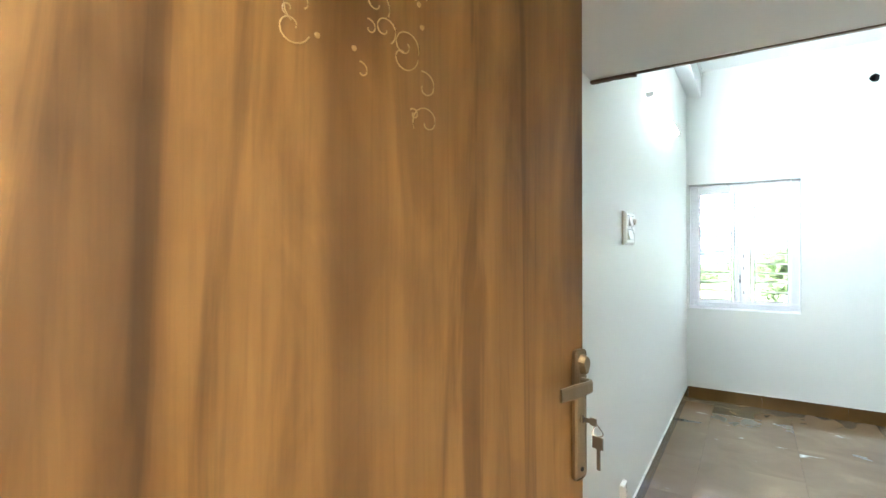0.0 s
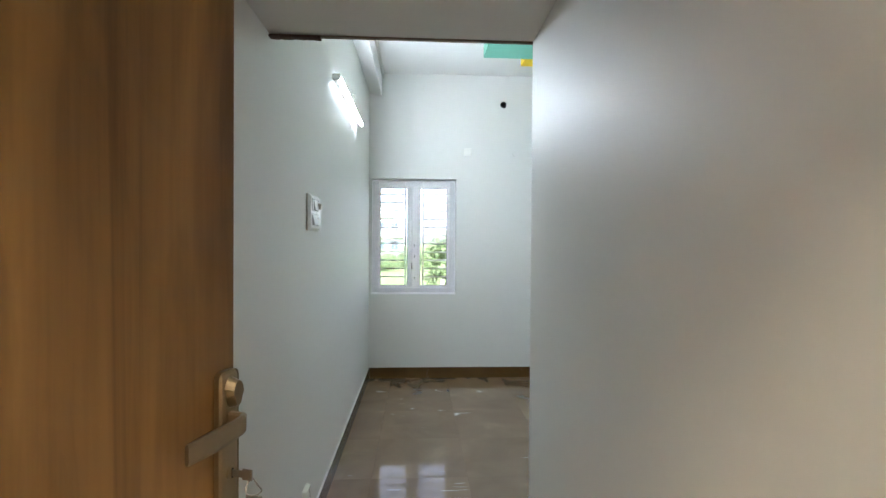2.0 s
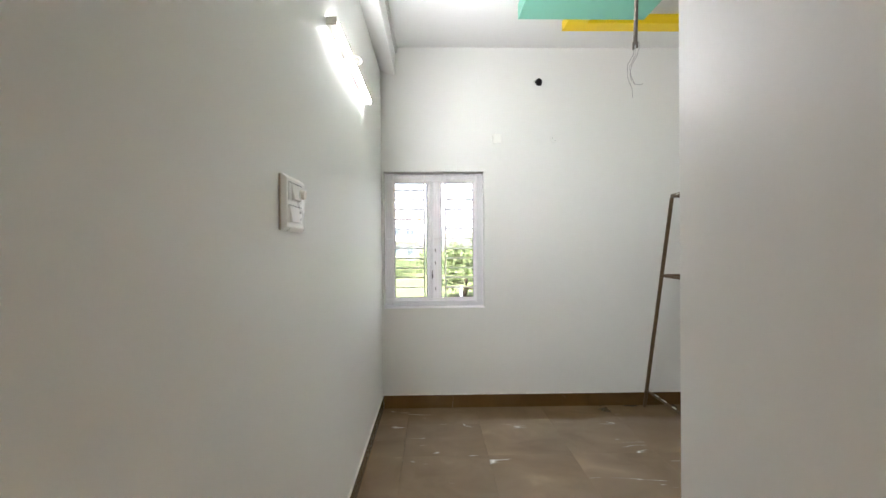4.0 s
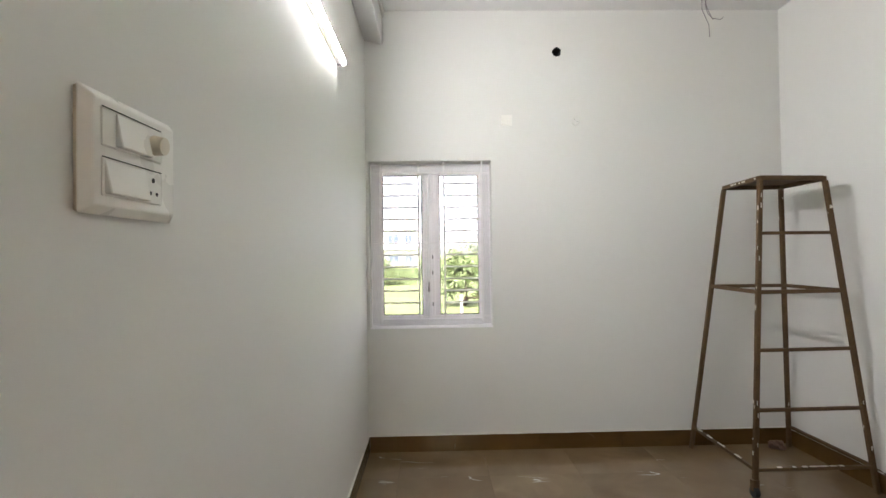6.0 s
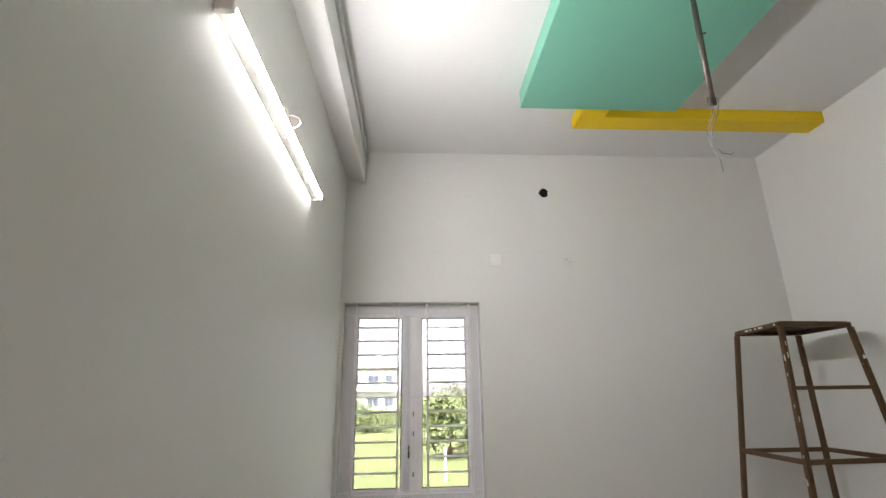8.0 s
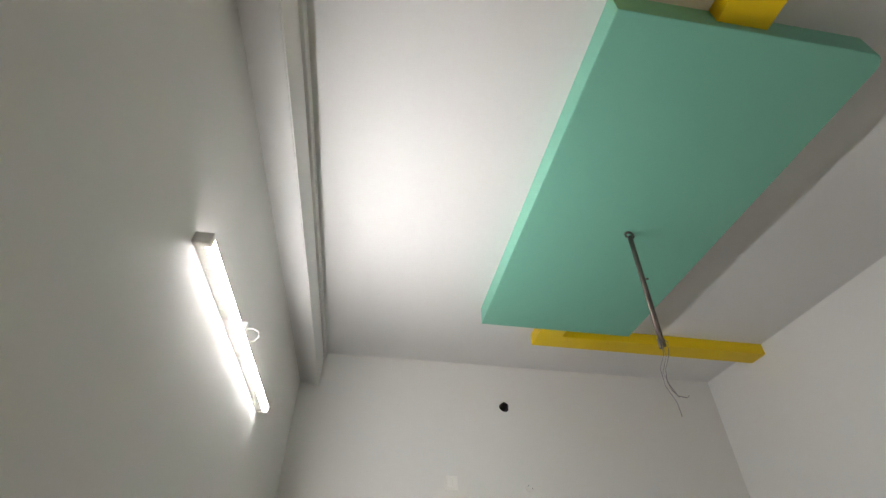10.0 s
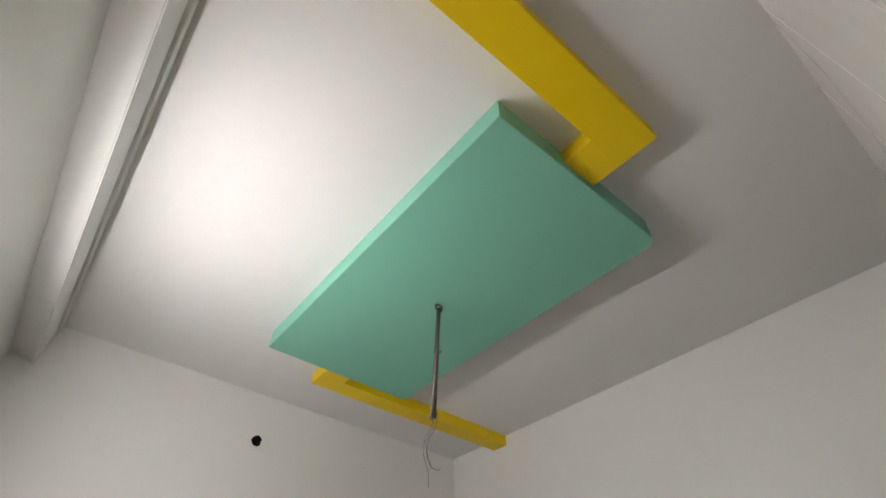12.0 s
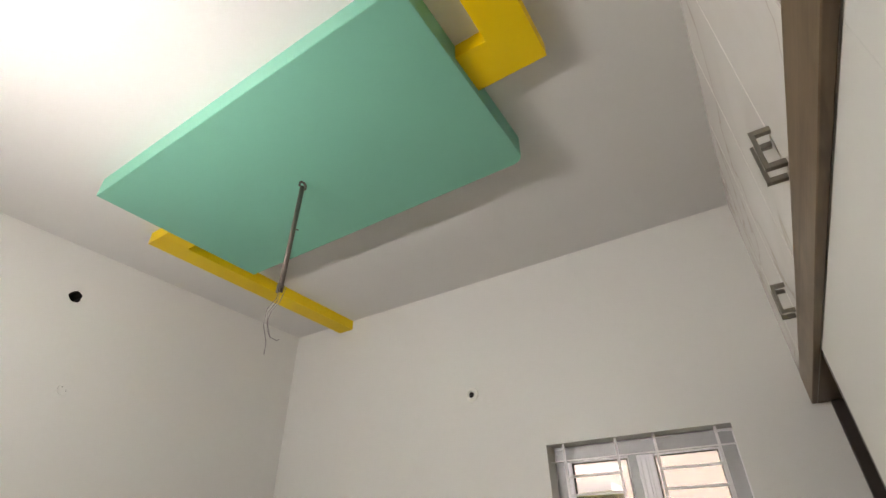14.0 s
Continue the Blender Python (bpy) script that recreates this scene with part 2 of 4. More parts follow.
ROOFTILE = mat("grey_roof", (0.35, 0.33, 0.33), 0.8, var=0.1)

# ---------------------------------------------------------------- mesh helpers


def mesh_object(name, bm, material, smooth=False):
    me = bpy.data.meshes.new(name)
    bm.normal_update()
    bm.to_mesh(me)
    bm.free()
    me.materials.append(material)
    if smooth:
        for p in me.polygons:
            p.use_smooth = True
    return new(name, me)


def part(name, bm, material, parent, label="", smooth=False):
    ob = mesh_object(name, bm, material, smooth)
    ob.parent = parent
    if label:
        ob["label"] = label
    return ob


def add_box(bm, x0, x1, y0, y1, z0, z1, bevel=0.0, segs=2, m=None):
    r = bmesh.ops.create_cube(bm, size=1)
    vs = r["verts"]
    bmesh.ops.scale(bm, vec=(x1 - x0, y1 - y0, z1 - z0), verts=vs)
    bmesh.ops.translate(bm, vec=((x0 + x1) / 2, (y0 + y1) / 2, (z0 + z1) / 2), verts=vs)
    if bevel:
        es = list({e for v in vs for e in v.link_edges})
        r = bmesh.ops.bevel(bm, geom=es, offset=bevel, segments=segs, profile=0.5, affect="EDGES")
        vs = list({v for f in r["faces"] for v in f.verts} | {v for v in vs if v.is_valid})
    if m is not None:
        bmesh.ops.transform(bm, matrix=m, verts=vs)
    return bm


def box(x0, x1, y0, y1, z0, z1, bevel=0.0, segs=2):
    return add_box(bmesh.new(), x0, x1, y0, y1, z0, z1, bevel, segs)


def boxes(*rows):
    bm = bmesh.new()
    for r in rows:
        add_box(bm, *r)
    return bm


def bar_between(bm, a, b, w, h=None, bevel=0.0, up=(0, 0, 1)):
    """A square bar from a to b."""
    a, b = Vector(a), Vector(b)
    d = b - a
    z = d.normalized()
    x = Vector(up).cross(z)
    if x.length < 1e-3:
        x = Vector((1, 0, 0))
    x.normalize()
    y = z.cross(x)
    m = Matrix((x, y, z)).transposed().to_4x4()
    m.translation = (a + b) / 2
    h = h or w
    return add_box(bm, -w / 2, w / 2, -h / 2, h / 2, -d.length / 2, d.length / 2, bevel, 1, m)


def add_cyl(bm, a, b, r0, r1=None, seg=16):
    a, b = Vector(a), Vector(b)
    d = b - a
    m = Matrix.Translation((a + b) / 2) @ d.to_track_quat("Z", "Y").to_matrix().to_4x4()
    bmesh.ops.create_cone(bm, cap_ends=True, segments=seg, radius1=r0, radius2=r0 if r1 is None else r1, depth=d.length, matrix=m)
    return bm


def tube_mesh(points, radius, seg=8):
    """A round wire along points."""
    bm = bmesh.new()
    pts = [Vector(p) for p in points]
    rings = []
    for i, p in enumerate(pts):
        d = (pts[min(i + 1, len(pts) - 1)] - pts[max(i - 1, 0)]).normalized()
        q = d.to_track_quat("Z", "Y")
        r = radius[i] if isinstance(radius, (list, tuple)) else radius
        rings.append([bm.verts.new(p + q @ Vector((r * math.cos(2 * math.pi * k / seg), r * math.sin(2 * math.pi * k / seg), 0))) for k in range(seg)])
    for a, b in zip(rings, rings[1:]):
        for k in range(seg):
            bm.faces.new((a[k], a[(k + 1) % seg], b[(k + 1) % seg], b[k]))
    bm.faces.new(rings[0][::-1])
    bm.faces.new(rings[-1])
    return bm


def empty(name, x=0, y=0, z=0, rz=0.0):
    ob = new(name)
    ob.matrix_basis = pose(x, y, z, 0, 0, rz)
    ob.empty_display_size = 0.1
    return ob


def structure(name, bm, material, label=""):
    return tagged(mesh_object(name, bm, material), label, "", "", "structure")


def wall_with_openings(name, u0, u1, z1, thick, openings, holes, place, material, label):
    """A wall in the u-z plane at v = 0 (room side) to v = thick, with rectangular openings through it and round blind holes
    (u, z, radius). place maps (u, v, z) to the world."""
    bm = bmesh.new()

    def loop(pts, v):
        vs = [bm.verts.new((u, v, z)) for u, z in pts]
        return vs, [bm.edges.new((vs[i], vs[(i + 1) % len(vs)])) for i in range(len(vs))]

    rects = [[(a, c), (b, c), (b, d), (a, d)] for a, b, c, d in openings]
    rough = [0.82, 1.05, 0.95, 1.12, 0.9, 1.0, 1.1, 0.88, 1.04, 0.93, 1.08, 0.97]
    rounds = [[(u + r * rough[k % 12] * math.cos(k * math.pi / 6), z + r * rough[(k * 5) % 12] * math.sin(k * math.pi / 6)) for k in range(12)] for u, z, r in holes]
    outer = [(u0, FLOOR - 0.01), (u1, FLOOR - 0.01), (u1, z1), (u0, z1)]
    front_e, hole_loops, sides = [], [], []
    for pts in [outer] + rects:
        a, ea = loop(pts, 0.0)
        front_e += ea
        sides.append(a)
    for pts in rounds:
        a, ea = loop(pts, 0.0)
        front_e += ea
        hole_loops.append(a)
    bmesh.ops.triangle_fill(bm, use_beauty=True, edges=front_e)
    back_e = []
    for a, pts in zip(sides, [outer] + rects):
        b, eb = loop(pts, thick)
        back_e += eb
        for i in range(len(a)):
            j = (i + 1) % len(a)
            bm.faces.new((a[i], a[j], b[j], b[i]))
    bmesh.ops.triangle_fill(bm, use_beauty=True, edges=back_e)
    # inner faces of the blind holes are coloured black in place of shade
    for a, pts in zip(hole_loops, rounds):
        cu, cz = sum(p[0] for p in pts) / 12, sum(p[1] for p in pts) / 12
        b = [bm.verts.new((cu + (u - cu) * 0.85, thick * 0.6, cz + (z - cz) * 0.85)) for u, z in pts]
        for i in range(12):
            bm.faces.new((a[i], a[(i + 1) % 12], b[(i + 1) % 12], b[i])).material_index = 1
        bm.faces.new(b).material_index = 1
    for v in bm.verts:
        v.co = Vector(place(*v.co))
    bmesh.ops.recalc_face_normals(bm, faces=bm.faces)
    ob = structure(name, bm, material, label)
    ob.data.materials.append(HOLESHADE)
    return ob


# ---------------------------------------------------------------- shell
WIN = (0.02, 0.944, 0.894, 2.152)
WIN2 = (-3.122, -2.204, 0.907, 2.145)
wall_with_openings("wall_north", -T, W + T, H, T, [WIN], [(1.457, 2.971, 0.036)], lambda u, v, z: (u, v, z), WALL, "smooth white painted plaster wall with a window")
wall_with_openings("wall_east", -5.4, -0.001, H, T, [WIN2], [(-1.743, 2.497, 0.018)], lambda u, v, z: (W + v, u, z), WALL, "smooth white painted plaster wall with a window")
structure("wall_west", box(-T, 0, -9.0, -0.001, FLOOR - 0.01, H), WALL, "smooth white painted plaster wall with satin sheen")
structure("wall_passage", box(PASS_X, PASS_X + 0.12, DOOR_Y, LOFT - 0.023, FLOOR - 0.01, SOFFIT - 0.002), WALL, "white painted plaster wall of the entrance passage")
structure("wall_south", boxes((PASS_X + 0.1205, 2.39, LOFT - 0.14, LOFT - 0.023, FLOOR - 0.01, SOFFIT - 0.005)), WALL, "white wall below the loft")
structure("wall_bath", boxes((PASS_X + 0.122, W - 0.002, -5.3, -5.2, FLOOR - 0.01, SOFFIT - 0.004)), WALL)
structure("ceiling", box(-T, W + T, LOFT - 1.9, T, H, H + 0.15), CEIL, "white painted flat ceiling slab")
structure("passage_ceiling", box(0.002, W - 0.002, DOOR_Y, LOFT - 0.0225, SOFFIT, SOFFIT + 0.08), CEIL, "white painted low ceiling of the passage below the loft")
bm = box(0.0, 0.134, LOFT + 0.02, 0.0, 3.03, H + 0.01)
for v in bm.verts:
    if v.co.x < 0.01 and v.co.z < 3.1:
        v.co.z = 3.07
bmesh.ops.bevel(bm, geom=[e for e in bm.edges if all(v.co.x > 0.1 and v.co.z < 3.1 for v in e.verts)], offset=0.006, segments=2, affect="EDGES")
add_box(bm, 0.125, 0.151, LOFT + 0.02, -0.001, H - 0.05, H + 0.01, 0.004, 1)
structure("ceiling_beam", bm, CEIL,
          "white painted beam along the top of the wall")
# entrance wall and hall behind the camera
structure("wall_entrance", boxes((-T + 0.002, 0.0, DOOR_Y - 0.15, DOOR_Y, FLOOR - 0.01, 0.01), (PASS_X, W + T, DOOR_Y - 0.10, DOOR_Y - 0.002, FLOOR - 0.01, H), (0.002, PASS_X - 0.002, DOOR_Y - 0.10, DOOR_Y - 0.002, 2.172, H)), WALL)
structure("wall_hall", boxes((W, W + T, -9.0, -5.53, FLOOR - 0.01, H), (-T, W + T, -9.2, -9.002, FLOOR - 0.01, H)), WALL)
structure("ceiling_hall", box(-T, W + T, -9.2, DOOR_Y, H, H + 0.15), CEIL)
structure("floor", boxes((-T, W + T, -9.2, T, -0.15, FLOOR - 0.012)), GROUT, "floor bed with thin brown joints between the tiles")


def skirting(name, x0, x1, y0, y1):
    """A run of skirting tiles, about 0.6 m each, with a thin white line of filler above."""
    base = tagged(empty(name, 0, 0, 0), "dark brown glossy tile skirting along the wall", "", "", "structure")
    along_x = (x1 - x0) > (y1 - y0)
    a, b = (x0, x1) if along_x else (y0, y1)
    n = max(1, round((b - a) / 0.6))
    for i in range(n):
        p, q = a + (b - a) * i / n + 0.0003, a + (b - a) * (i + 1) / n - 0.0003
        bm = box(p, q, y0, y1, FLOOR, 0.1, 0.0005, 1) if along_x else box(x0, x1, p, q, FLOOR, 0.1, 0.0005, 1)
        part("skirting_tile", bm, SKIRT, base)
    top = (x0, x1, y0, y1, 0.1, 0.1045)
    part("filler_line", box(*top), PLASTIC, base, "thin white filler line")


skirting("baseboard_north", 0.012, W - 0.012, -0.011, -0.001)
skirting("baseboard_west", 0.001, 0.011, LOFT, -0.0005)
skirting("baseboard_east", W - 0.011, W - 0.001, LOFT, -0.0005)

# ---------------------------------------------------------------- windows


def zmid(z0, z1):
    return z0 + (z1 - z0) * 0.505


def build_window(name, width, z0, z1, label, wrap):
    """Two-leaf white window with a steel grille. Local x along the wall from the left end of the opening, local y outwards."""
    win = tagged(empty(name), label, "window", "", "structure")
    f0, f1 = 0.10, 0.165
    e = 0.055
    part("window_frame", boxes((0.002, e, f0, f1, z0 + 0.002, z1 - 0.002, 0.004, 2), (width - e, width - 0.002, f0, f1, z0 + 0.002, z1 - 0.002, 0.004, 2),
                               (e, width - e, f0 + 0.001, f1 - 0.001, z1 - e, z1 - 0.002, 0.004, 2), (e, width - e, f0 + 0.001, f1 - 0.001, z0 + 0.002, z0 + e, 0.004, 2),
                               (e - 0.002, e + 0.009, f0 + 0.0002, f0 + 0.0055, z0 + e, z1 - e), (width - e - 0.009, width - e + 0.002, f0 + 0.0002, f0 + 0.0055, z0 + e, z1 - e),
                               (e, width - e, f0 + 0.0014, f0 + 0.0056, z1 - e - 0.009, z1 - e + 0.002), (e, width - e, f0 + 0.0014, f0 + 0.0056, z0 + e - 0.002, z0 + e + 0.009)), UPVC, win)
    c = width / 2
    part("mullion", boxes((c - 0.03, c + 0.03, f0 - 0.008, f1 - 0.006, z0 + e, z1 - e, 0.005, 2), (c - 0.042, c + 0.042, f0 - 0.002, f0 + 0.0055, z0 + e, z1 - e, 0.001, 1), (c - 0.006, c + 0.006, f0 - 0.014, f0 - 0.008, z0 + e, z1 - e, 0.002, 1)), UPVC, win)
    part("window_sill", boxes((0.003, width - 0.003, 0.004, f0 - 0.001, z0 + 0.001, z0 + 0.012, 0.003, 2)), UPVC, win)
    for a, b in ((e + 0.003, c - 0.032), (c + 0.032, width - e - 0.003)):
        s = 0.036
        y0, y1 = f0 + 0.006, f0 + 0.05
        sash = part("sash", boxes((a, a + s, y0, y1, z0 + e + 0.003, z1 - e - 0.003, 0.005, 2), (b - s, b, y0, y1, z0 + e + 0.003, z1 - e - 0.003, 0.005, 2),
                                  (a + s, b - s, y0 + 0.001, y1 - 0.001, z0 + e + 0.003, z0 + e + s, 0.005, 2), (a + s, b - s, y0 + 0.001, y1 - 0.001, z1 - e - s, z1 - e - 0.003, 0.005, 2)), UPVC, win)
        g = 0.0045
        pa, pb, pz0, pz1 = a + s, b - s, z0 + e + s, z1 - e - s
        part("gasket", boxes((pa, pa + g, y0 + 0.004, y0 + 0.02, pz0, pz1), (pb - g, pb, y0 + 0.004, y0 + 0.02, pz0, pz1),
                             (pa + g, pb - g, y0 + 0.004, y0 + 0.02, pz0, pz0 + g), (pa + g, pb - g, y0 + 0.004, y0 + 0.02, pz1 - g, pz1)), GASKET, sash, "thin black rubber gasket")
        pane = part("pane", box(pa + g, pb - g, y0 + 0.010, y0 + 0.014, pz0 + g, pz1 - g), GLASS, sash)
        pane.visible_shadow = False
    part("stay_arm", bar_between(bmesh.new(), (c + 0.045, f0 + 0.075, zmid(z0, z1)), (c + 0.185, f0 + 0.11, zmid(z0, z1) - 0.055), 0.012, 0.003), CREAM, win, "thin stay arm")
    for zz in (z0 + 0.16, z0 + 0.40, z0 + 0.52):
        part("hinge_plate", box(c + 0.008, c + 0.015, f0 - 0.0105, f0 - 0.0075, zz, zz + 0.028), GASKET, win, "small dark hinge plate")
    # latch on the middle post
    part("latch", boxes((c - 0.024, c - 0.012, f0 - 0.026, f0 - 0.006, z0 + 0.27, z0 + 0.31, 0.002, 1), (c - 0.022, c - 0.014, f0 - 0.03, f0 - 0.012, z0 + 0.315, z0 + 0.345, 0.002, 1)), GASKET, win, "small black latch")
    # grille
    gy = 0.035
    grille = part("grille_frame", bar_between(bmesh.new(), (0.004, gy, z0 + (z1 - z0) * 0.51), (width - 0.004, gy, z0 + (z1 - z0) * 0.51), 0.012, 0.006, 0.001), BARWHITE, win)
    for zz in (z0 + 0.085, z1 - 0.085):
        part("grille_bar", bar_between(bmesh.new(), (0.004, gy, zz), (width - 0.004, gy, zz), 0.012, 0.006, 0.001), BARWHITE, grille)
    vx = [width * k for k in (0.094, 0.403, 0.613, 0.920)]
    for x in vx:
        part("grille_bar", bar_between(bmesh.new(), (x, gy - 0.007, z0 + 0.05), (x, gy - 0.007, z1 + 0.012 - 0.014), 0.013, 0.007, 0.001), BARWHITE, grille)
    step = (z1 - z0) * 0.0715
    zm = z0 + (z1 - z0) * 0.51
    for a, b in ((vx[0], vx[1]), (vx[2], vx[3])):
        for k in (-5, -4, -3, -2, -1, 1, 2, 3, 4, 5):
            part("grille_bar", bar_between(bmesh.new(), (a, gy, zm + k * step), (b, gy, zm + k * step), 0.012, 0.012, 0.001), BARWHITE, grille)
    # crinkled protective film still wrapped round the frame
    rng = random.Random(5)

    def strip(x0, x1, za, zb, n, m):
        bm = bmesh.new()
        g = [[bm.verts.new((x0 + (x1 - x0) * i / n, 0.084 + rng.uniform(-0.014, 0.010), za + (zb - za) * j / m)) for j in range(m + 1)] for i in range(n + 1)]
        for i in range(n):
            for j in range(m):
                bm.faces.new((g[i][j], g[i + 1][j], g[i + 1][j + 1], g[i][j + 1]))
        return bm

    for x0, x1, za, zb, n, m in ((0.01, 0.075, z0 + 0.02, z1 - 0.02, 3, 34), (width - 0.075, width - 0.01, z0 + 0.02, z1 - 0.02, 3, 34), (0.07, width - 0.07, z1 - 0.085, z1 - 0.012, 26, 3),
                                 (0.07, width - 0.07, z0 + 0.014, z0 + 0.06, 26, 3), (c - 0.055, c - 0.012, z0 + 0.07, z1 - 0.08, 2, 34)):
        ob = part("protective_film", strip(x0, x1, za, zb, n, m), wrap, win, "crinkled clear plastic film", True)
        ob.visible_shadow = False
    return win


w1 = build_window("window_1", WIN[1] - WIN[0], WIN[2], WIN[3], "white two-leaf window with steel grille and protective film", FILM)
w1.matrix_basis = pose(WIN[0], 0, 0)
w2 = build_window("window_2", WIN2[1] - WIN2[0], WIN2[2], WIN2[3], "white two-leaf window with grille wrapped in clear film", LOOSEFILM)
w2.matrix_basis = pose(W, WIN2[1], 0, 0, 0, -90)

# ---------------------------------------------------------------- ceiling ornaments: green slab, yellow hooks


def green_panel():
    x0, x1, y0, y1, z0 = 1.127, 2.092, -2.69, -0.773, 3.178
    bm = box(x0, x1, y0, y1, z0, H - 0.001)
    es = [e for e in bm.edges if all(abs(v.co.x - x1) < 1e-4 and abs(v.co.y - y0) < 1e-4 for v in e.verts)]
    bmesh.ops.bevel(bm, geom=es, offset=0.055, segments=5, profile=0.5, affect="EDGES")
    es = [e for e in bm.edges if all(v.co.z < z0 + 1e-4 for v in e.verts) and len(e.link_faces) == 2]
    bmesh.ops.bevel(bm, geom=es, offset=0.004, segments=2, profile=0.5, affect="EDGES")
    return tagged(mesh_object("ceiling_panel", bm, GREEN), "mint green painted rectangular plaster panel on the ceiling", "ceiling panel")


def hook_panel(arm, leg, label):
    """An L-shaped raised band on the ceiling: a long arm and a short leg, each (x0, x1, y0, y1)."""
    z0 = 3.212
    band = tagged(empty("ceiling_band", arm[0], arm[2], H), label, "ceiling band", "yellow bands on the ceiling")
    for name, (x0, x1, y0, y1) in (("arm", arm), ("leg", leg)):
        bm = box(x0 - arm[0], x1 - arm[0], y0 - arm[2], y1 - arm[2], z0 - H, -0.001)
        bmesh.ops.bevel(bm, geom=[e for e in bm.edges if all(v.co.z < -0.05 for v in e.verts)], offset=0.0005, segments=1, profile=0.5, affect="EDGES")
        part(name, bm, YELLOW, band)
    return band


green_panel()
hook_panel((1.535, W - 0.001, -0.645, -0.505), (1.535, 1.70, -0.772, -0.645), "bright yellow L-shaped plaster band between green panel and wall")
hook_panel((0.152, 1.655, -2.985, -2.82), (1.475, 1.655, -2.82, -2.691), "bright yellow L-shaped plaster band between green panel and beam")

# fan hook: bare down-rod with wires
rod = tagged(empty("fan_down_rod", 1.632, -1.718, 3.178), "bare grey steel fan down-rod with loose wires", "fan rod")
bm = add_cyl(bmesh.new(), (0, 0, -0.03), (-0.026, -0.02, -0.60), 0.0112)
part("pipe", bm, RODSTEEL, rod, "", True)
part("hook", tube_mesh([(0.02 * math.sin(a), 0.0, -0.022 + 0.02 * math.cos(a)) for a in [k * 0.45 for k in range(-5, 9)]], 0.006), RODSTEEL, rod, "", True)
part("pin", add_cyl(bmesh.new(), (-0.02, -0.001, -0.285), (0.012, -0.015, -0.285), 0.004), RODSTEEL, rod)
part("split_end", boxes((-0.042, -0.032, -0.026, -0.014, -0.63, -0.585, 0.002, 1), (-0.022, -0.012, -0.026, -0.014, -0.62, -0.585, 0.002, 1)), RODSTEEL, rod)
for k, pts in enumerate((
        [(-0.018, -0.02, -0.59), (-0.02, -0.03, -0.66), (-0.045, -0.03, -0.72), (-0.035, -0.03, -0.79), (0.0, -0.03, -0.85), (0.01, -0.03, -0.90)],
        [(-0.016, -0.02, -0.59), (-0.005, -0.02, -0.66), (-0.03, -0.02, -0.73), (-0.01, -0.02, -0.78), (0.015, -0.02, -0.82), (0.05, -0.02, -0.825), (0.06, -0.02, -0.815)],
        [(-0.012, -0.02, -0.57), (0.012, -0.02, -0.60), (0.006, -0.02, -0.66), (-0.02, -0.025, -0.72), (-0.022, -0.025, -0.77), (-0.005, -0.02, -0.80), (0.02, -0.02, -0.825)])):
    sm = []
    for i in range(len(pts) - 1):
        for s in (0.0, 0.5):
            sm.append(Vector(pts[i]).lerp(Vector(pts[i + 1]), s))
    sm.append(Vector(pts[-1]))
    sm = [p + Vector((-0.012 - 0.03 * max(0.0, -p.z - 0.6) / 0.2, 0, 0)) for p in sm]
    part("wire", tube_mesh(sm, 0.0014, 6), WIRE, rod, "thin loose wire", True)

# ---------------------------------------------------------------- tube light on the west wall
y0, y1, tz = -2.234, -1.058, 2.466
lamp = tagged(empty("tube_light", 0, (y0 + y1) / 2, tz), "lit white LED tube batten on the wall", "tube light")
hl = (y1 - y0) / 2
# housing widens from the wall; the round diffuser overhangs it and throws light back on the wall
bm = bmesh.new()
ends = [[bm.verts.new((x, y, z)) for x, z in ((0.001, -0.010), (0.030, -0.0145), (0.030, 0.0145), (0.001, 0.010))] for y in (-hl, hl)]
for k in range(4):
    bm.faces.new((ends[0][k], ends[0][(k + 1) % 4], ends[1][(k + 1) % 4], ends[1][k]))
bm.faces.new(ends[0][::-1]), bm.faces.new(ends[1])
bmesh.ops.recalc_face_normals(bm, faces=bm.faces)
part("batten", bm, PLASTIC, lamp)


def lens_strip(a0, a1, seg, centre=0.037, depth=0.012):
    """A strip of the half-round diffuser between two angles, closed at its back."""
    bm = bmesh.new()
    ra, rb = [], []
    for k in range(seg + 1):
        a = radians(a0 + (a1 - a0) * k / seg)
        for ring, y in ((ra, -hl + 0.011), (rb, hl - 0.011)):
            ring.append(bm.verts.new((centre + depth * math.cos(a), y, 0.0175 * math.sin(a))))
    for k in range(seg):
        bm.faces.new((ra[k], ra[k + 1], rb[k + 1], rb[k]))
    bm.faces.new(ra), bm.faces.new(rb[::-1]), bm.faces.new((ra[0], rb[0], rb[-1], ra[-1]))
    bmesh.ops.recalc_face_normals(bm, faces=bm.faces)
    return bm


part("diffuser", lens_strip(-35, 35, 8, 0.0443, 0.003), TUBE, lamp, "glowing cool white diffuser", True)
# hidden block, added to keep the diffuser's back glow off the wall
part("core", box(0.0302, 0.0458, -hl + 0.0115, hl - 0.0115, -0.0098, 0.0098), PLASTIC, lamp)
for a0 in (-100, 35):
    part("diffuser_flank", lens_strip(a0, a0 + 65, 6), TUBEFLANK, lamp, "dimmer glowing flank of the diffuser", True)
for s in (-1, 1):
    part("end_cap", box(0.0005, 0.051, s * hl - 0.010, s * hl + 0.010, -0.0185, 0.0185, 0.004, 2), PLASTIC, lamp)
feed = tagged(empty("cable_outlet", 0, -1.62, tz + 0.075), "white cable outlet with a looped wire above the tube", "cable outlet")
part("cover", box(0.001, 0.022, -0.022, 0.022, -0.03, 0.03, 0.004, 2), PLASTIC, feed)
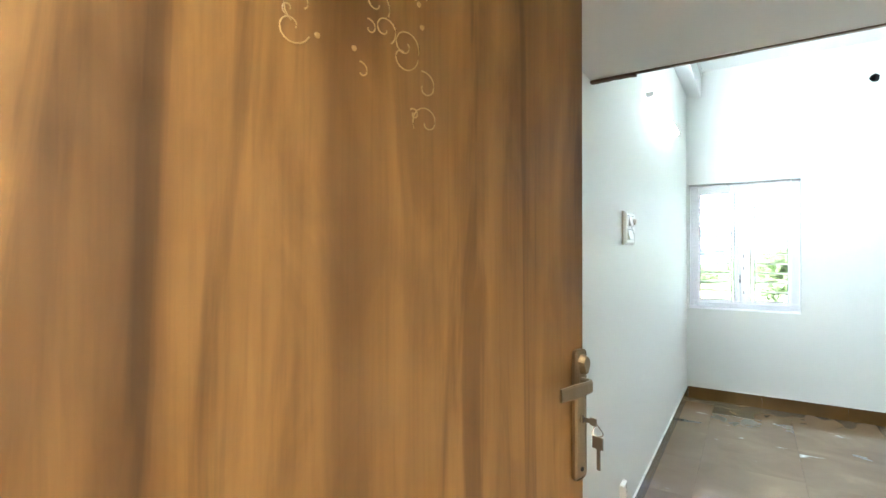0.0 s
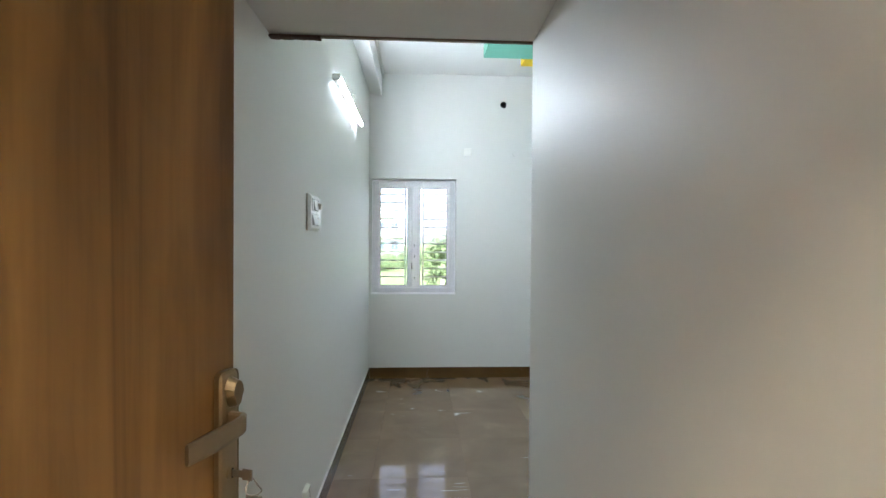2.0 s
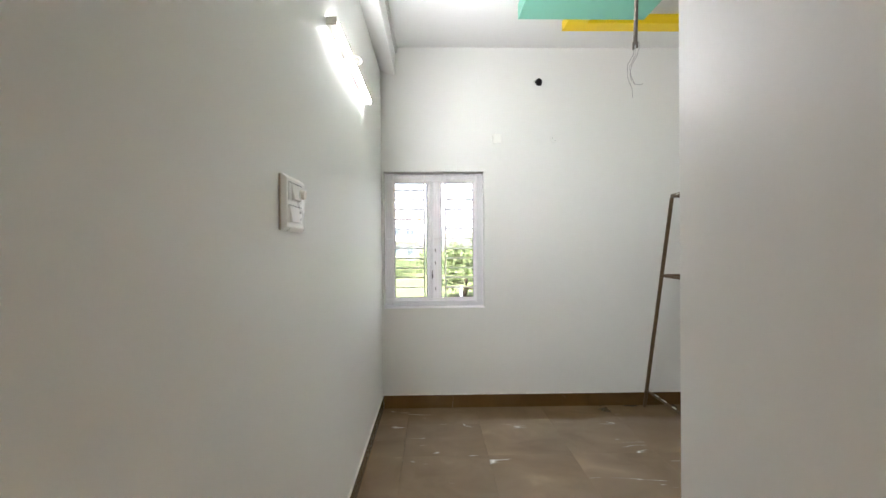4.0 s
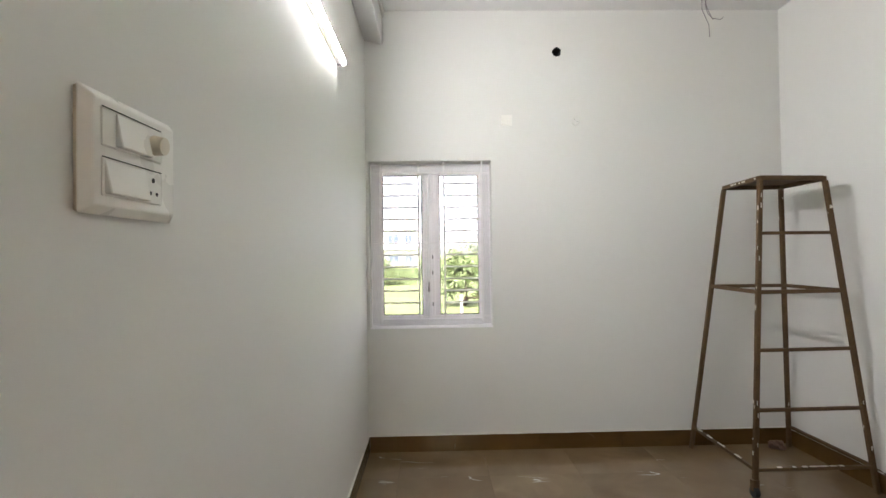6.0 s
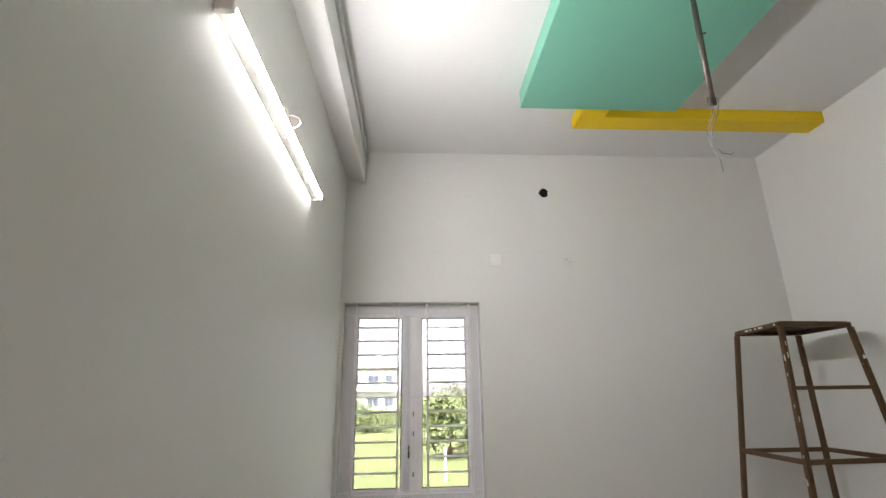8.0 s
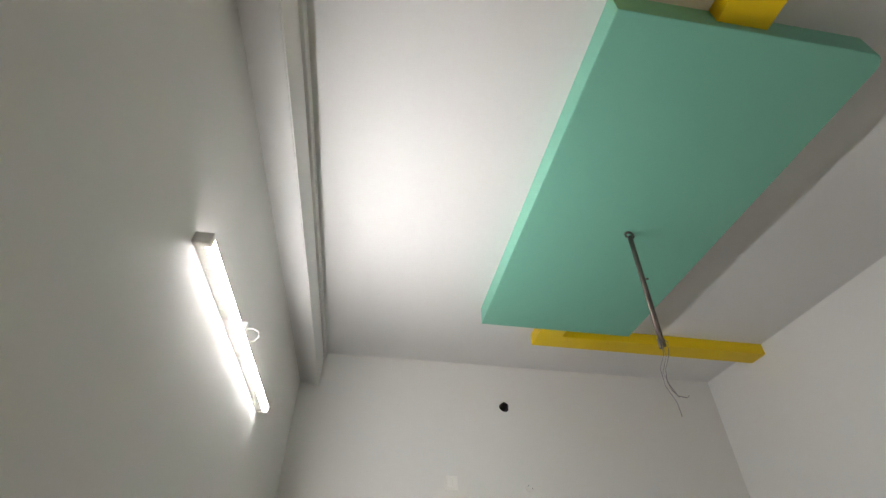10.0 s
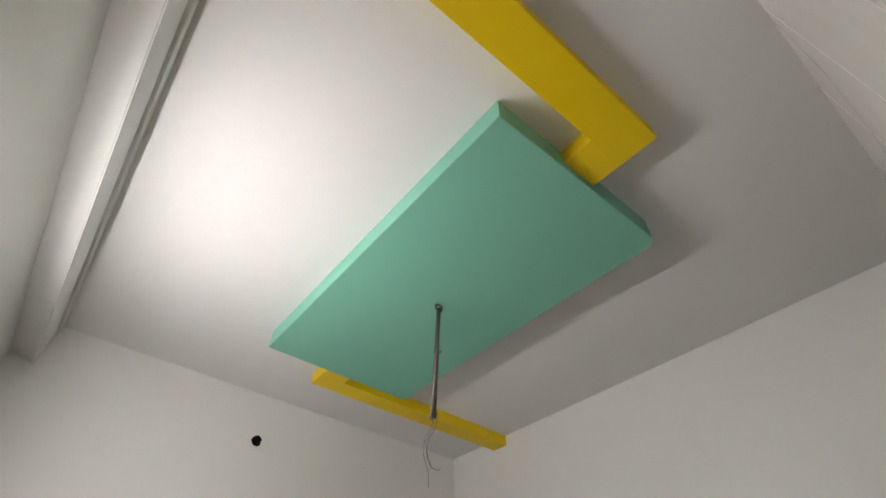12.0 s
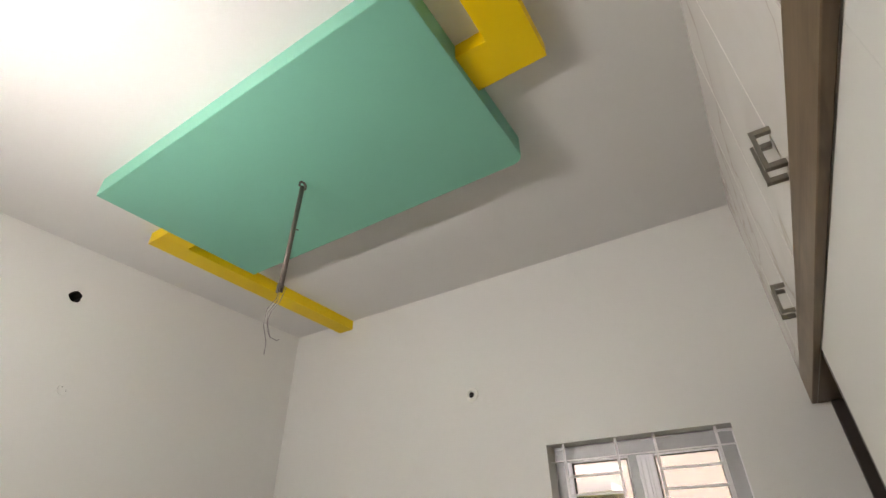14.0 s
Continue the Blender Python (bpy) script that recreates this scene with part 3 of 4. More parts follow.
part("cable", tube_mesh([(0.018, 0.0, 0.010), (0.038, 0.008, 0.018), (0.058, 0.018, 0.013), (0.062, 0.026, -0.005), (0.05, 0.024, -0.022), (0.034, 0.010, -0.036), (0.026, 0.0, -0.046)], 0.0035), PLASTIC, feed, "looped white cable", True)

# ---------------------------------------------------------------- switchboard and other plates


def switchboard(y, z):
    """Two-row modular plate on the west wall, faces +x. Local y runs along the wall."""
    sb = tagged(empty("switchboard", 0, y, z), "white two-row switchboard with fan regulator and socket", "switchboard")
    hw, hh = 0.1155, 0.091
    part("back_box", box(0.0005, 0.008, -hw + 0.004, hw - 0.004, -hh + 0.004, hh - 0.004, 0.002, 1), CREAM, sb, "cream edge of the wall box")
    bm = box(0.008, 0.023, -hw, hw, -hh, hh)
    for v in bm.verts:
        if v.co.x > 0.02:
            v.co.y *= 0.88
            v.co.z *= 0.84
    bmesh.ops.bevel(bm, geom=bm.edges[:], offset=0.003, segments=2, profile=0.5, affect="EDGES")
    part("cover_plate", bm, PLASTIC, sb)
    for k, zc in enumerate((0.036, -0.036)):
        row = part("module", box(0.0225, 0.025, -0.088, 0.060, zc - 0.028, zc + 0.028, 0.002, 1), PLASTIC, sb)
        bm = box(0.024, 0.030, *((-0.058, 0.018) if k == 0 else (-0.083, 0.013)), zc - 0.025, zc + 0.025)
        for v in bm.verts:
            if v.co.x > 0.027:
                v.co.x += 0.006 if v.co.z < zc else -0.004
        bmesh.ops.bevel(bm, geom=bm.edges[:], offset=0.0015, segments=1, affect="EDGES")
        part("rocker", bm, PLASTIC, row)
        # solid black strip in place of the shade in the slit
        part("module_gap", boxes((0.0242, 0.0254, -0.087, 0.059, zc + 0.0275, zc + 0.0288)), GASKET, row, "black strip for the shade in the slit above the modules")
    part("regulator_knob", add_cyl(bmesh.new(), (0.024, 0.040, 0.036), (0.042, 0.040, 0.034), 0.017, 0.0145, 24), CREAM, sb, "cream fan regulator knob")
    # solid black discs stand in for the shaded socket holes
    for dy, dz, r in ((0.035, -0.024, 0.0042), (0.027, -0.046, 0.0033), (0.045, -0.046, 0.0033)):
        part("socket_hole", add_cyl(bmesh.new(), (0.0245, dy, dz), (0.0257, dy, dz), r, None, 12), GASKET, sb, "black disc for the shade in a socket hole")
    return sb


switchboard(-2.7985, 1.597)

low = tagged(empty("wall_socket", 0, -2.93, 0.255), "small white socket plate low on the wall", "socket")
bm = box(0.0005, 0.022, -0.045, 0.045, -0.045, 0.045)
for v in bm.verts:
    if v.co.x > 0.02:
        v.co.y *= 0.88
        v.co.z *= 0.88
bmesh.ops.bevel(bm, geom=bm.edges[:], offset=0.002, segments=2, affect="EDGES")
part("cover_plate", bm, PLASTIC, low)
part("rocker", box(0.022, 0.028, -0.03, -0.005, -0.025, 0.025, 0.002, 1), PLASTIC, low)
# socket holes: black discs on the plate, their shade as colour
for dy, dz in ((0.018, 0.012), (0.01, -0.012), (0.026, -0.012)):
    part("socket_hole", add_cyl(bmesh.new(), (0.0215, dy, dz), (0.0228, dy, dz), 0.0035, None, 12), GASKET, low, "black disc for the shade in a socket hole")

ac = tagged(empty("blank_plate", 1.066, 0, 2.452), "small square white switch plate high on the wall", "switch plate")
part("cover_plate", box(-0.042, 0.042, -0.012, -0.0005, -0.042, 0.042, 0.003, 2), PLASTIC, ac)
part("rocker", box(-0.022, 0.006, -0.016, -0.011, -0.024, 0.024, 0.002, 1), PLASTIC, ac)

for name, m, r, lab in (("junction_cover", pose(1.592, 0, 2.445), 0.033, "round white junction cover with two screw holes"),):
    jc = tagged(empty(name), lab, "junction cover")
    jc.matrix_basis = m
    part("disc", add_cyl(bmesh.new(), (0, -0.0005, 0), (0, -0.006, 0), r, r * 0.92, 28), WALL, jc)
    # screw holes are flat black discs, coloured as the shade inside
    for dx, dz in ((-0.012, 0.011), (0.013, -0.006)):
        part("screw_hole", add_cyl(bmesh.new(), (dx, -0.0055, dz), (dx, -0.0066, dz), 0.0028, None, 10), GASKET, jc, "black disc for the shade in a screw hole")

# white collar round the pipe hole in the east wall
bm = bmesh.new()
ring = [[bm.verts.new((-d, q * math.cos(a), q * math.sin(a))) for a in [k * math.pi / 12 for k in range(24)]] for q, d in ((0.046, 0.0005), (0.041, 0.016), (0.028, 0.016), (0.026, 0.0005))]
for a, b in zip(ring, ring[1:]):
    for k in range(24):
        bm.faces.new((a[k], a[(k + 1) % 24], b[(k + 1) % 24], b[k]))
bmesh.ops.recalc_face_normals(bm, faces=bm.faces)
collar = tagged(mesh_object("conduit_collar", bm, PLASTIC), "round white plaster collar with an open conduit", "conduit collar")
collar.matrix_basis = pose(W, -1.752, 2.496)

# ---------------------------------------------------------------- loft cabinet
loft = tagged(empty("loft_cabinet", W / 2, LOFT - 0.3, 2.179), "loft cupboard with veined white doors and brown bottom rail", "loft cabinet")
ly = 0.3
part("rail", box(-W / 2 + 0.002, W / 2 - 0.002, ly - 0.021, ly, 0.0, 0.131, 0.002, 1), LOFTWOOD, loft, "brown wood laminate bottom rail")
part("soffit_board", box(2.39 - W / 2, W / 2 - 0.003, ly - 0.2, ly - 0.0225, 0.0, 0.003), LOFTWOOD, loft, "brown board over the doorway")
part("carcass", box(-W / 2 + 0.004, W / 2 - 0.004, -0.28, ly - 0.03, 0.10, 1.105), LOFTWHITE, loft)
edges = [-0.0, 0.26, 0.69, 1.12, 1.552, 1.985, 2.415, 2.845, W - 0.0]
for k, (a, b) in enumerate(zip(edges, edges[1:])):
    a2, b2 = a - W / 2 + 0.004, b - W / 2 - 0.002
    d = part("door", box(a2, b2, ly - 0.022, ly - 0.002, 0.134, 1.11, 0.0015, 1), LOFTWHITE, loft)
    if b - a < 0.4:
        continue
    hx = (b2 - 0.025) if k % 2 == 1 else (a2 + 0.025)
    z0, z1 = 0.137, 0.247
    bm = boxes((hx - 0.007, hx + 0.007, ly + 0.030, ly + 0.040, z0, z1, 0.0012, 1), (hx - 0.007, hx + 0.007, ly - 0.002, ly + 0.0305, z0, z0 + 0.014, 0.001, 1),
               (hx - 0.007, hx + 0.007, ly - 0.002, ly + 0.0305, z1 - 0.014, z1, 0.001, 1))
    part("handle", bm, STEEL, d, "square steel D-shaped pull handle")

# chipped plaster where the rail meets the wall
bm = bmesh.new()
rng = random.Random(17)
for i in range(16):
    x = 0.004 + 0.011 * i
    s = rng.uniform(0.003, 0.008)
    add_box(bm, x, x + 0.013, LOFT - 0.034 - s, LOFT - 0.012, 2.1705 - s * 0.6, 2.1735, 0.001, 1)
structure("plaster_trim", bm, MORTAR, "chipped rough plaster edge beside the rail")

# dark doorway frame below the loft
dw = tagged(empty("door_frame", 2.415, LOFT - 0.1, 0), "dark brown wooden door frame post beside a doorway", "door frame", "", "structure")
part("post", box(-0.024, 0.024, -0.055, 0.075, FLOOR, 2.172, 0.003, 1), DARKWOOD, dw)
part("post", box(W - 2.415 - 0.045, W - 2.415 - 0.002, -0.105, 0.033, FLOOR, 2.176, 0.003, 1), DARKWOOD, dw)

# ---------------------------------------------------------------- entrance door, ajar
ANGLE = 72.2
door = tagged(empty("door_1", 0.032, DOOR_Y, 0.006, ANGLE), "open wooden entrance door with embossed scrolls and lever handle", "door", "", "structure")
DW = 0.85
part("leaf", box(0.0, DW, 0.0, 0.035, -0.018, 2.13, 0.0015, 1), DOORWOOD, door)
for zc in (0.25, 1.05, 1.85):
    part("hinge", add_cyl(bmesh.new(), (0.0, 0.04, zc - 0.05), (0.0, 0.04, zc + 0.05), 0.007), NICKEL, door)
# embossed scrollwork in the upper half of the leaf
rng = random.Random(11)


def spiral(cx, cz, r, turns, start, flip):
    pts, n = [], 18
    for i in range(n):
        t = i / (n - 1)
        a = start + flip * turns * 2 * math.pi * t
        q = r * (1 - 0.8 * t)
        pts.append((cx + q * math.cos(a), -0.0002, cz + q * math.sin(a)))
    return pts


for k in range(80):
    cx = 0.06 + 0.42 * rng.random()
    cz = 1.80 + 0.05 * math.sin(cx * 9) + rng.uniform(-0.11, 0.14)
    if rng.random() < 0.6:
        pts = spiral(cx, cz, rng.uniform(0.008, 0.026), rng.uniform(0.6, 1.3), rng.uniform(0, 6.28), rng.choice((-1, 1)))
        part("scroll", tube_mesh(pts, 0.0012, 6), DOORGLINT, door, "", True)
    else:
        part("bud", add_cyl(bmesh.new(), (cx, 0.001, cz), (cx, -0.0014, cz), 0.0045, 0.003, 12), DOORGLINT, door)
for k in range(4):
    x0, z0 = 0.10 + 0.07 * k, 1.72 + 0.035 * k
    part("vine", tube_mesh([(x0 + 0.02 * i, -0.0002, z0 + 0.018 * math.sin(i * 0.9 + k) + 0.008 * i) for i in range(10)], 0.0011, 6), DOORGLINT, door, "", True)
# lock set on the seen face
hx, hz = DW - 0.021, 1.172
lock = part("lock_plate", box(hx - 0.018, hx + 0.018, -0.012, -0.0005, hz - 0.125, hz + 0.115, 0.009, 3), NICKEL, door, "satin nickel lock plate")
# flat paddle lever: out from the plate, then back along the leaf
bm = bmesh.new()
rings = []
path = [(0.0, 0.006), (0.0, 0.022), (-0.003, 0.032), (-0.012, 0.0385), (-0.030, 0.041), (-0.065, 0.0415), (-0.100, 0.040)]
for i, ((u, v), hgt, th) in enumerate(zip(path, (0.018, 0.018, 0.020, 0.022, 0.023, 0.025, 0.022), (0.011, 0.010, 0.009, 0.008, 0.007, 0.006, 0.005))):
    p, q = path[max(i - 1, 0)], path[min(i + 1, len(path) - 1)]
    d = Vector((q[0] - p[0], -(q[1] - p[1]))).normalized()
    side = Vector((-d.y, d.x)) * th / 2
    ring = []
    for sx, sz in ((-1, -0.35), (-0.5, -0.5), (0.5, -0.5), (1, -0.35), (1, 0.35), (0.5, 0.5), (-0.5, 0.5), (-1, 0.35)):
        ring.append(bm.verts.new((hx + u + side.x * sx, -v + side.y * sx, hz + 0.055 + sz * hgt)))
    rings.append(ring)
for ra, rb in zip(rings, rings[1:]):
    for k in range(8):
        bm.faces.new((ra[k], ra[(k + 1) % 8], rb[(k + 1) % 8], rb[k]))
bm.faces.new(rings[0][::-1]), bm.faces.new(rings[-1])
bmesh.ops.recalc_face_normals(bm, faces=bm.faces)
part("lever", bm, NICKEL, lock, "flat paddle lever handle")
bm = add_cyl(bmesh.new(), (0, -0.0115, 0), (0, -0.024, 0), 0.0115, 0.009, 20)
for v in bm.verts:
    v.co = Vector((v.co.x * (1.0 if v.co.z > 0 else 0.75) + hx, v.co.y, v.co.z * 1.7 + hz + 0.088))
part("thumb_turn", bm, NICKEL, lock, "shield-shaped thumb turn")
part("cylinder", add_cyl(bmesh.new(), (hx, -0.011, hz - 0.012), (hx, -0.0145, hz - 0.012), 0.008, None, 20), NICKEL, lock)
# thin black box on the cylinder paints the shade of the slot
part("keyhole", box(hx - 0.0015, hx + 0.0015, -0.0150, -0.0143, hz - 0.018, hz - 0.006), GASKET, lock)
part("screw", add_cyl(bmesh.new(), (hx, -0.011, hz - 0.105), (hx, -0.0135, hz - 0.105), 0.004, None, 12), GASKET, lock)
key = tagged(empty("key", 0.032, DOOR_Y, 0.006, ANGLE), "steel key in the lock with a second key on the ring", "key")
kz = hz - 0.012
part("blade", box(hx - 0.001, hx + 0.001, -0.03, -0.0138, kz - 0.004, kz + 0.004), STEEL, key)
part("bow", box(hx - 0.0012, hx + 0.0012, -0.043, -0.029, kz - 0.007, kz + 0.007, 0.001, 2), STEEL, key)
part("ring", tube_mesh([(hx + 0.004 * math.sin(2 * a), -0.045 - 0.010 * math.cos(a), kz - 0.014 - 0.010 * math.sin(a)) for a in [k * math.pi / 10 for k in range(21)]], 0.0010, 6), STEEL, key)
part("spare_key", boxes((hx - 0.0015, hx + 0.0015, -0.056, -0.034, kz - 0.046, kz - 0.024, 0.001, 2), (hx - 0.001, hx + 0.001, -0.050, -0.043, kz - 0.083, kz - 0.045)), STEEL, key)
# door frame of the entrance
fr = tagged(empty("entrance_frame", 0, DOOR_Y, 0), "brown wooden frame round the entrance door", "door frame", "", "structure")
part("jamb", box(0.002, 0.026, -0.11, -0.01, FLOOR, 2.15, 0.003, 1), DOORWOOD, fr)
part("jamb", box(PASS_X - 0.03, PASS_X - 0.002, -0.11, -0.004, FLOOR, 2.15, 0.003, 1), DOORWOOD, fr)
part("head", box(0.002, PASS_X - 0.002, -0.11, -0.004, 2.151, 2.171, 0.003, 1), DOORWOOD, fr)

# ---------------------------------------------------------------- painters' stand in the corner
stand = tagged(empty("step_stand", 2.76, -0.43, 0), "rusty brown steel painter's stand with paint splashes", "stand")
TOPC = [(-0.185, 0.19), (-0.235, -0.25), (0.195, -0.22), (0.216, 0.18)]       # back-left, front-left, front-right, back-right
BASE = [(-0.36, 0.37), (-0.375, -0.345), (0.365, -0.345), (0.365, 0.355)]
TZ = 1.905


def leg_point(k, z):
    t = z / TZ
    return Vector((BASE[k][0] + (TOPC[k][0] - BASE[k][0]) * t, BASE[k][1] + (TOPC[k][1] - BASE[k][1]) * t, z))


for k in range(4):
    part("leg", bar_between(bmesh.new(), leg_point(k, 0.03 if k == 1 else FLOOR), leg_point(k, TZ - 0.028), 0.026, 0.026, 0.002, (1, 0, 0)), RUST, stand)
for k in range(4):
    part("top_rail", bar_between(bmesh.new(), leg_point(k, TZ - 0.014), leg_point((k + 1) % 4, TZ - 0.014), 0.03, 0.026, 0.002), RUST, stand)
bm = bmesh.new()
bm.faces.new([bm.verts.new((x * 0.99, y * 0.99, TZ)) for x, y in TOPC])
r = bmesh.ops.extrude_face_region(bm, geom=bm.faces[:])
bmesh.ops.translate(bm, vec=(0, 0, 0.004), verts=[v for v in r["geom"] if isinstance(v, bmesh.types.BMVert)])
bmesh.ops.recalc_face_normals(bm, faces=bm.faces)
part("top_plate", bm, RUST, stand)
for k in range(4):
    part("middle_rail", bar_between(bmesh.new(), leg_point(k, 1.19), leg_point((k + 1) % 4, 1.19), 0.024, 0.024, 0.002), RUST, stand)
for z in (1.55, 0.84, 0.485):
    part("rung", bar_between(bmesh.new(), leg_point(1, z), leg_point(2, z), 0.02, 0.02, 0.002), RUST, stand)
for a, b in ((0, 1), (1, 2), (2, 3)):
    part("bottom_rail", bar_between(bmesh.new(), leg_point(a, 0.14), leg_point(b, 0.14), 0.02, 0.02, 0.002), RUST, stand)
p = leg_point(1, 0.0)
foot = part("caster", add_cyl(bmesh.new(), (p.x - 0.014, p.y, FLOOR + 0.03), (p.x + 0.014, p.y, FLOOR + 0.03), 0.03, None, 20), GASKET, stand, "small dusty caster wheel")
part("fork", boxes((p.x - 0.02, p.x - 0.015, p.y - 0.012, p.y + 0.012, 0.02, 0.08), (p.x + 0.015, p.x + 0.02, p.y - 0.012, p.y + 0.012, 0.02, 0.08), (p.x - 0.02, p.x + 0.02, p.y - 0.014, p.y + 0.014, 0.078, 0.086)), RUST, foot)
rng = random.Random(3)
for i in range(26):
    k = rng.choice((0, 1, 1, 1, 2, 2, 3))
    z = rng.choice((rng.uniform(0.1, 1.88), rng.uniform(1.4, 1.85), rng.uniform(0.1, 0.6)))
    q = leg_point(k, z)
    h = rng.uniform(0.003, 0.016)
    w = rng.uniform(0.002, 0.005)
    side = rng.uniform(-0.008, 0.008)
    if rng.random() < 0.5:
        bm = box(q.x + side - w, q.x + side + w, q.y - 0.0148, q.y - 0.0125, z - h, z + h, 0.001, 1)
    else:
        bm = box(q.x - 0.0148, q.x - 0.0125, q.y + side - w, q.y + side + w, z - h, z + h, 0.001, 1)
    part("paint_splash", bm, SPLASH, stand, "dried white paint splash")
for i in range(7):
    t = rng.random()
    a, b = leg_point(0, TZ - 0.014), leg_point(1, TZ - 0.014)
    q = a.lerp(b, t)
    part("paint_splash", box(q.x - 0.0175, q.x - 0.0145, q.y - 0.006, q.y + 0.009, q.z - 0.004, q.z + 0.006, 0.001, 1), SPLASH, stand, "dried white paint splash")

# paint dripped along the bottom rails
for a, b, n in ((0, 1, 12), (1, 2, 10)):
    p, q = leg_point(a, 0.14), leg_point(b, 0.14)
    for i in range(n):
        t = rng.uniform(0.03, 0.9)
        u = p.lerp(q, t)
        v = p.lerp(q, min(0.97, t + rng.uniform(0.02, 0.07)))
        lift = Vector((0, 0, 0.0105))
        part("paint_splash", bar_between(bmesh.new(), u + lift, v + lift, rng.uniform(0.010, 0.019), 0.003, 0.001), SPLASH, stand, "dried white paint splash")

# unfinished mortar edge above the skirting by the corner
bm = bmesh.new()
rng = random.Random(8)
prev = None
for i in range(90):
    y = -0.02 - 0.022 * i
    hgt = 0.1015 + 0.024 * abs(noise.noise(Vector((i * 0.35, 0, 0)))) + rng.uniform(0, 0.004)
    dep = 0.006 + 0.006 * rng.random()
    cur = [bm.verts.new((W - 0.0008, y, hgt)), bm.verts.new((W - dep, y, hgt - 0.003)), bm.verts.new((W - 0.0112 - 0.002 * rng.random(), y, 0.093))]
    if prev:
        for a in range(2):
            bm.faces.new((prev[a], prev[a + 1], cur[a + 1], cur[a]))
    prev = cur
bmesh.ops.recalc_face_normals(bm, faces=bm.faces)
structure("mortar_trim", bm, MORTAR, "rough unfinished mortar edge above the skirting")

# a clump of dirt in the corner
bm = bmesh.new()
bmesh.ops.create_icosphere(bm, subdivisions=3, radius=0.05)
for v in bm.verts:
    n = noise.noise(v.co * 30) * 0.5 + 1
    v.co = Vector((v.co.x * 1.1 * n, v.co.y * 0.9 * n, max(-0.02, v.co.z * 0.8 * n)))
dirt = tagged(mesh_object("mortar_lump", bm, MORTAR), "dark crumbled lump of mortar on the floor", "mortar lump")
dirt.matrix_basis = pose(3.02, -0.10, FLOOR + 0.02)

# ---------------------------------------------------------------- hall behind: ceiling light, and an added fill copy
hall = tagged(empty("ceiling_light", 0.30, -6.62, H), "warm square ceiling light in the hall, out of view", "ceiling light")
part("housing", box(-0.20, 0.20, -0.20, 0.20, -0.03, -0.001, 0.004, 2), PLASTIC, hall)
part("diffuser", box(-0.18, 0.18, -0.18, 0.18, -0.04, -0.0305, 0.003, 2), HALLGLOW, hall)
# unseen second light, added to brighten the door top and upper passage
copy_thing(hall, pose(0.9, -8.3, H))

# ---------------------------------------------------------------- outside
structure("ground", box(-1500, 1500, 0.24, 3000, -0.9, -0.6), GRASS, "bright green grass and scrub")
structure("ground_side", box(W + T + 0.01, 1500, -1500, 0.238, -0.9, -0.6), GRASS)


def villa(name, label):
    """Two-storey white house with a parapet and a roof room. Local front faces -y, width 11 m."""
    v = tagged(empty(name), label, "house")
    part("wall", boxes((-5.5, 5.5, 0, 8, 0, 6.2)), FACADE, v)
    part("roof", boxes((-5.7, 5.7, -0.2, 8.2, 6.2, 6.35), (-5.7, 5.7, -0.2, 0.0, 6.35, 6.9), (-5.7, -5.5, 0, 8.2, 6.35, 6.9), (5.5, 5.7, 0, 8.2, 6.35, 6.9)), FACADE, v)
    part("roof_room", boxes((1.0, 3.6, 2, 5, 6.35, 8.4), (0.8, 3.8, 1.8, 5.2, 8.4, 8.55)), FACADE, v)
    part("ledge", box(-5.6, 5.6, -0.7, 0.0, 3.0, 3.15), ROOFTILE, v)
    for x, z, w, h in ((-4.4, 0.9, 1.6, 1.4), (-1.4, 0.9, 1.6, 1.4), (1.6, 0.9, 1.6, 1.4), (4.0, 0.9, 1.2, 1.4), (-4.4, 4.0, 1.6, 1.4), (-1.4, 4.0, 1.6, 1.4), (1.6, 4.0, 1.6, 1.4), (4.0, 4.0, 1.2, 1.4)):
        w_ob = part("window", box(x - w / 2, x + w / 2, -0.02, 0.05, z, z + h), DARKGLASS, v)
        part("window_frame", boxes((x - w / 2 - 0.06, x - w / 2, -0.05, 0.0, z - 0.06, z + h + 0.06), (x + w / 2, x + w / 2 + 0.06, -0.05, 0.0, z - 0.06, z + h + 0.06),
                                   (x - w / 2, x + w / 2, -0.05, 0.0, z + h, z + h + 0.06), (x - w / 2, x + w / 2, -0.05, 0.0, z - 0.06, z), (x - 0.03, x + 0.03, -0.05, -0.021, z, z + h)), FACADE, w_ob)
    return v


v1 = villa("house", "white two-storey house across the field")
v1.matrix_basis = pose(-7.2, 72, -0.6, 0, 0, 6)


def neighbour_house():
    """Plain beige two-storey side wall close by, with a concrete sunshade, a box below it and a parapet. Local front faces -x."""
    h = tagged(empty("neighbour_house", 8.2, -2.0, -0.6), "plain beige two-storey house close to the side window", "house")
    part("wall", box(0, 8, -7, 7, 0, 7.4), BEIGE, h)
    part("parapet", box(-0.1, 8.1, -7.1, 7.1, 7.4, 7.6), ROOFTILE, h)
    part("sunshade", box(-0.55, 0, 0.7, 2.5, 2.95, 3.05), ROOFTILE, h, "grey concrete sunshade")
    w = part("window", box(-0.02, 0.05, 0.9, 2.3, 1.5, 2.8), DARKGLASS, h)
    part("window_frame", boxes((-0.05, 0.0, 0.82, 0.9, 1.42, 2.88), (-0.05, 0.0, 2.3, 2.38, 1.42, 2.88), (-0.05, 0.0, 0.9, 2.3, 2.8, 2.88), (-0.05, 0.0, 0.9, 2.3, 1.42, 1.5), (-0.05, -0.021, 1.57, 1.63, 1.5, 2.8)), FACADE, w)
    return h


neighbour_house()


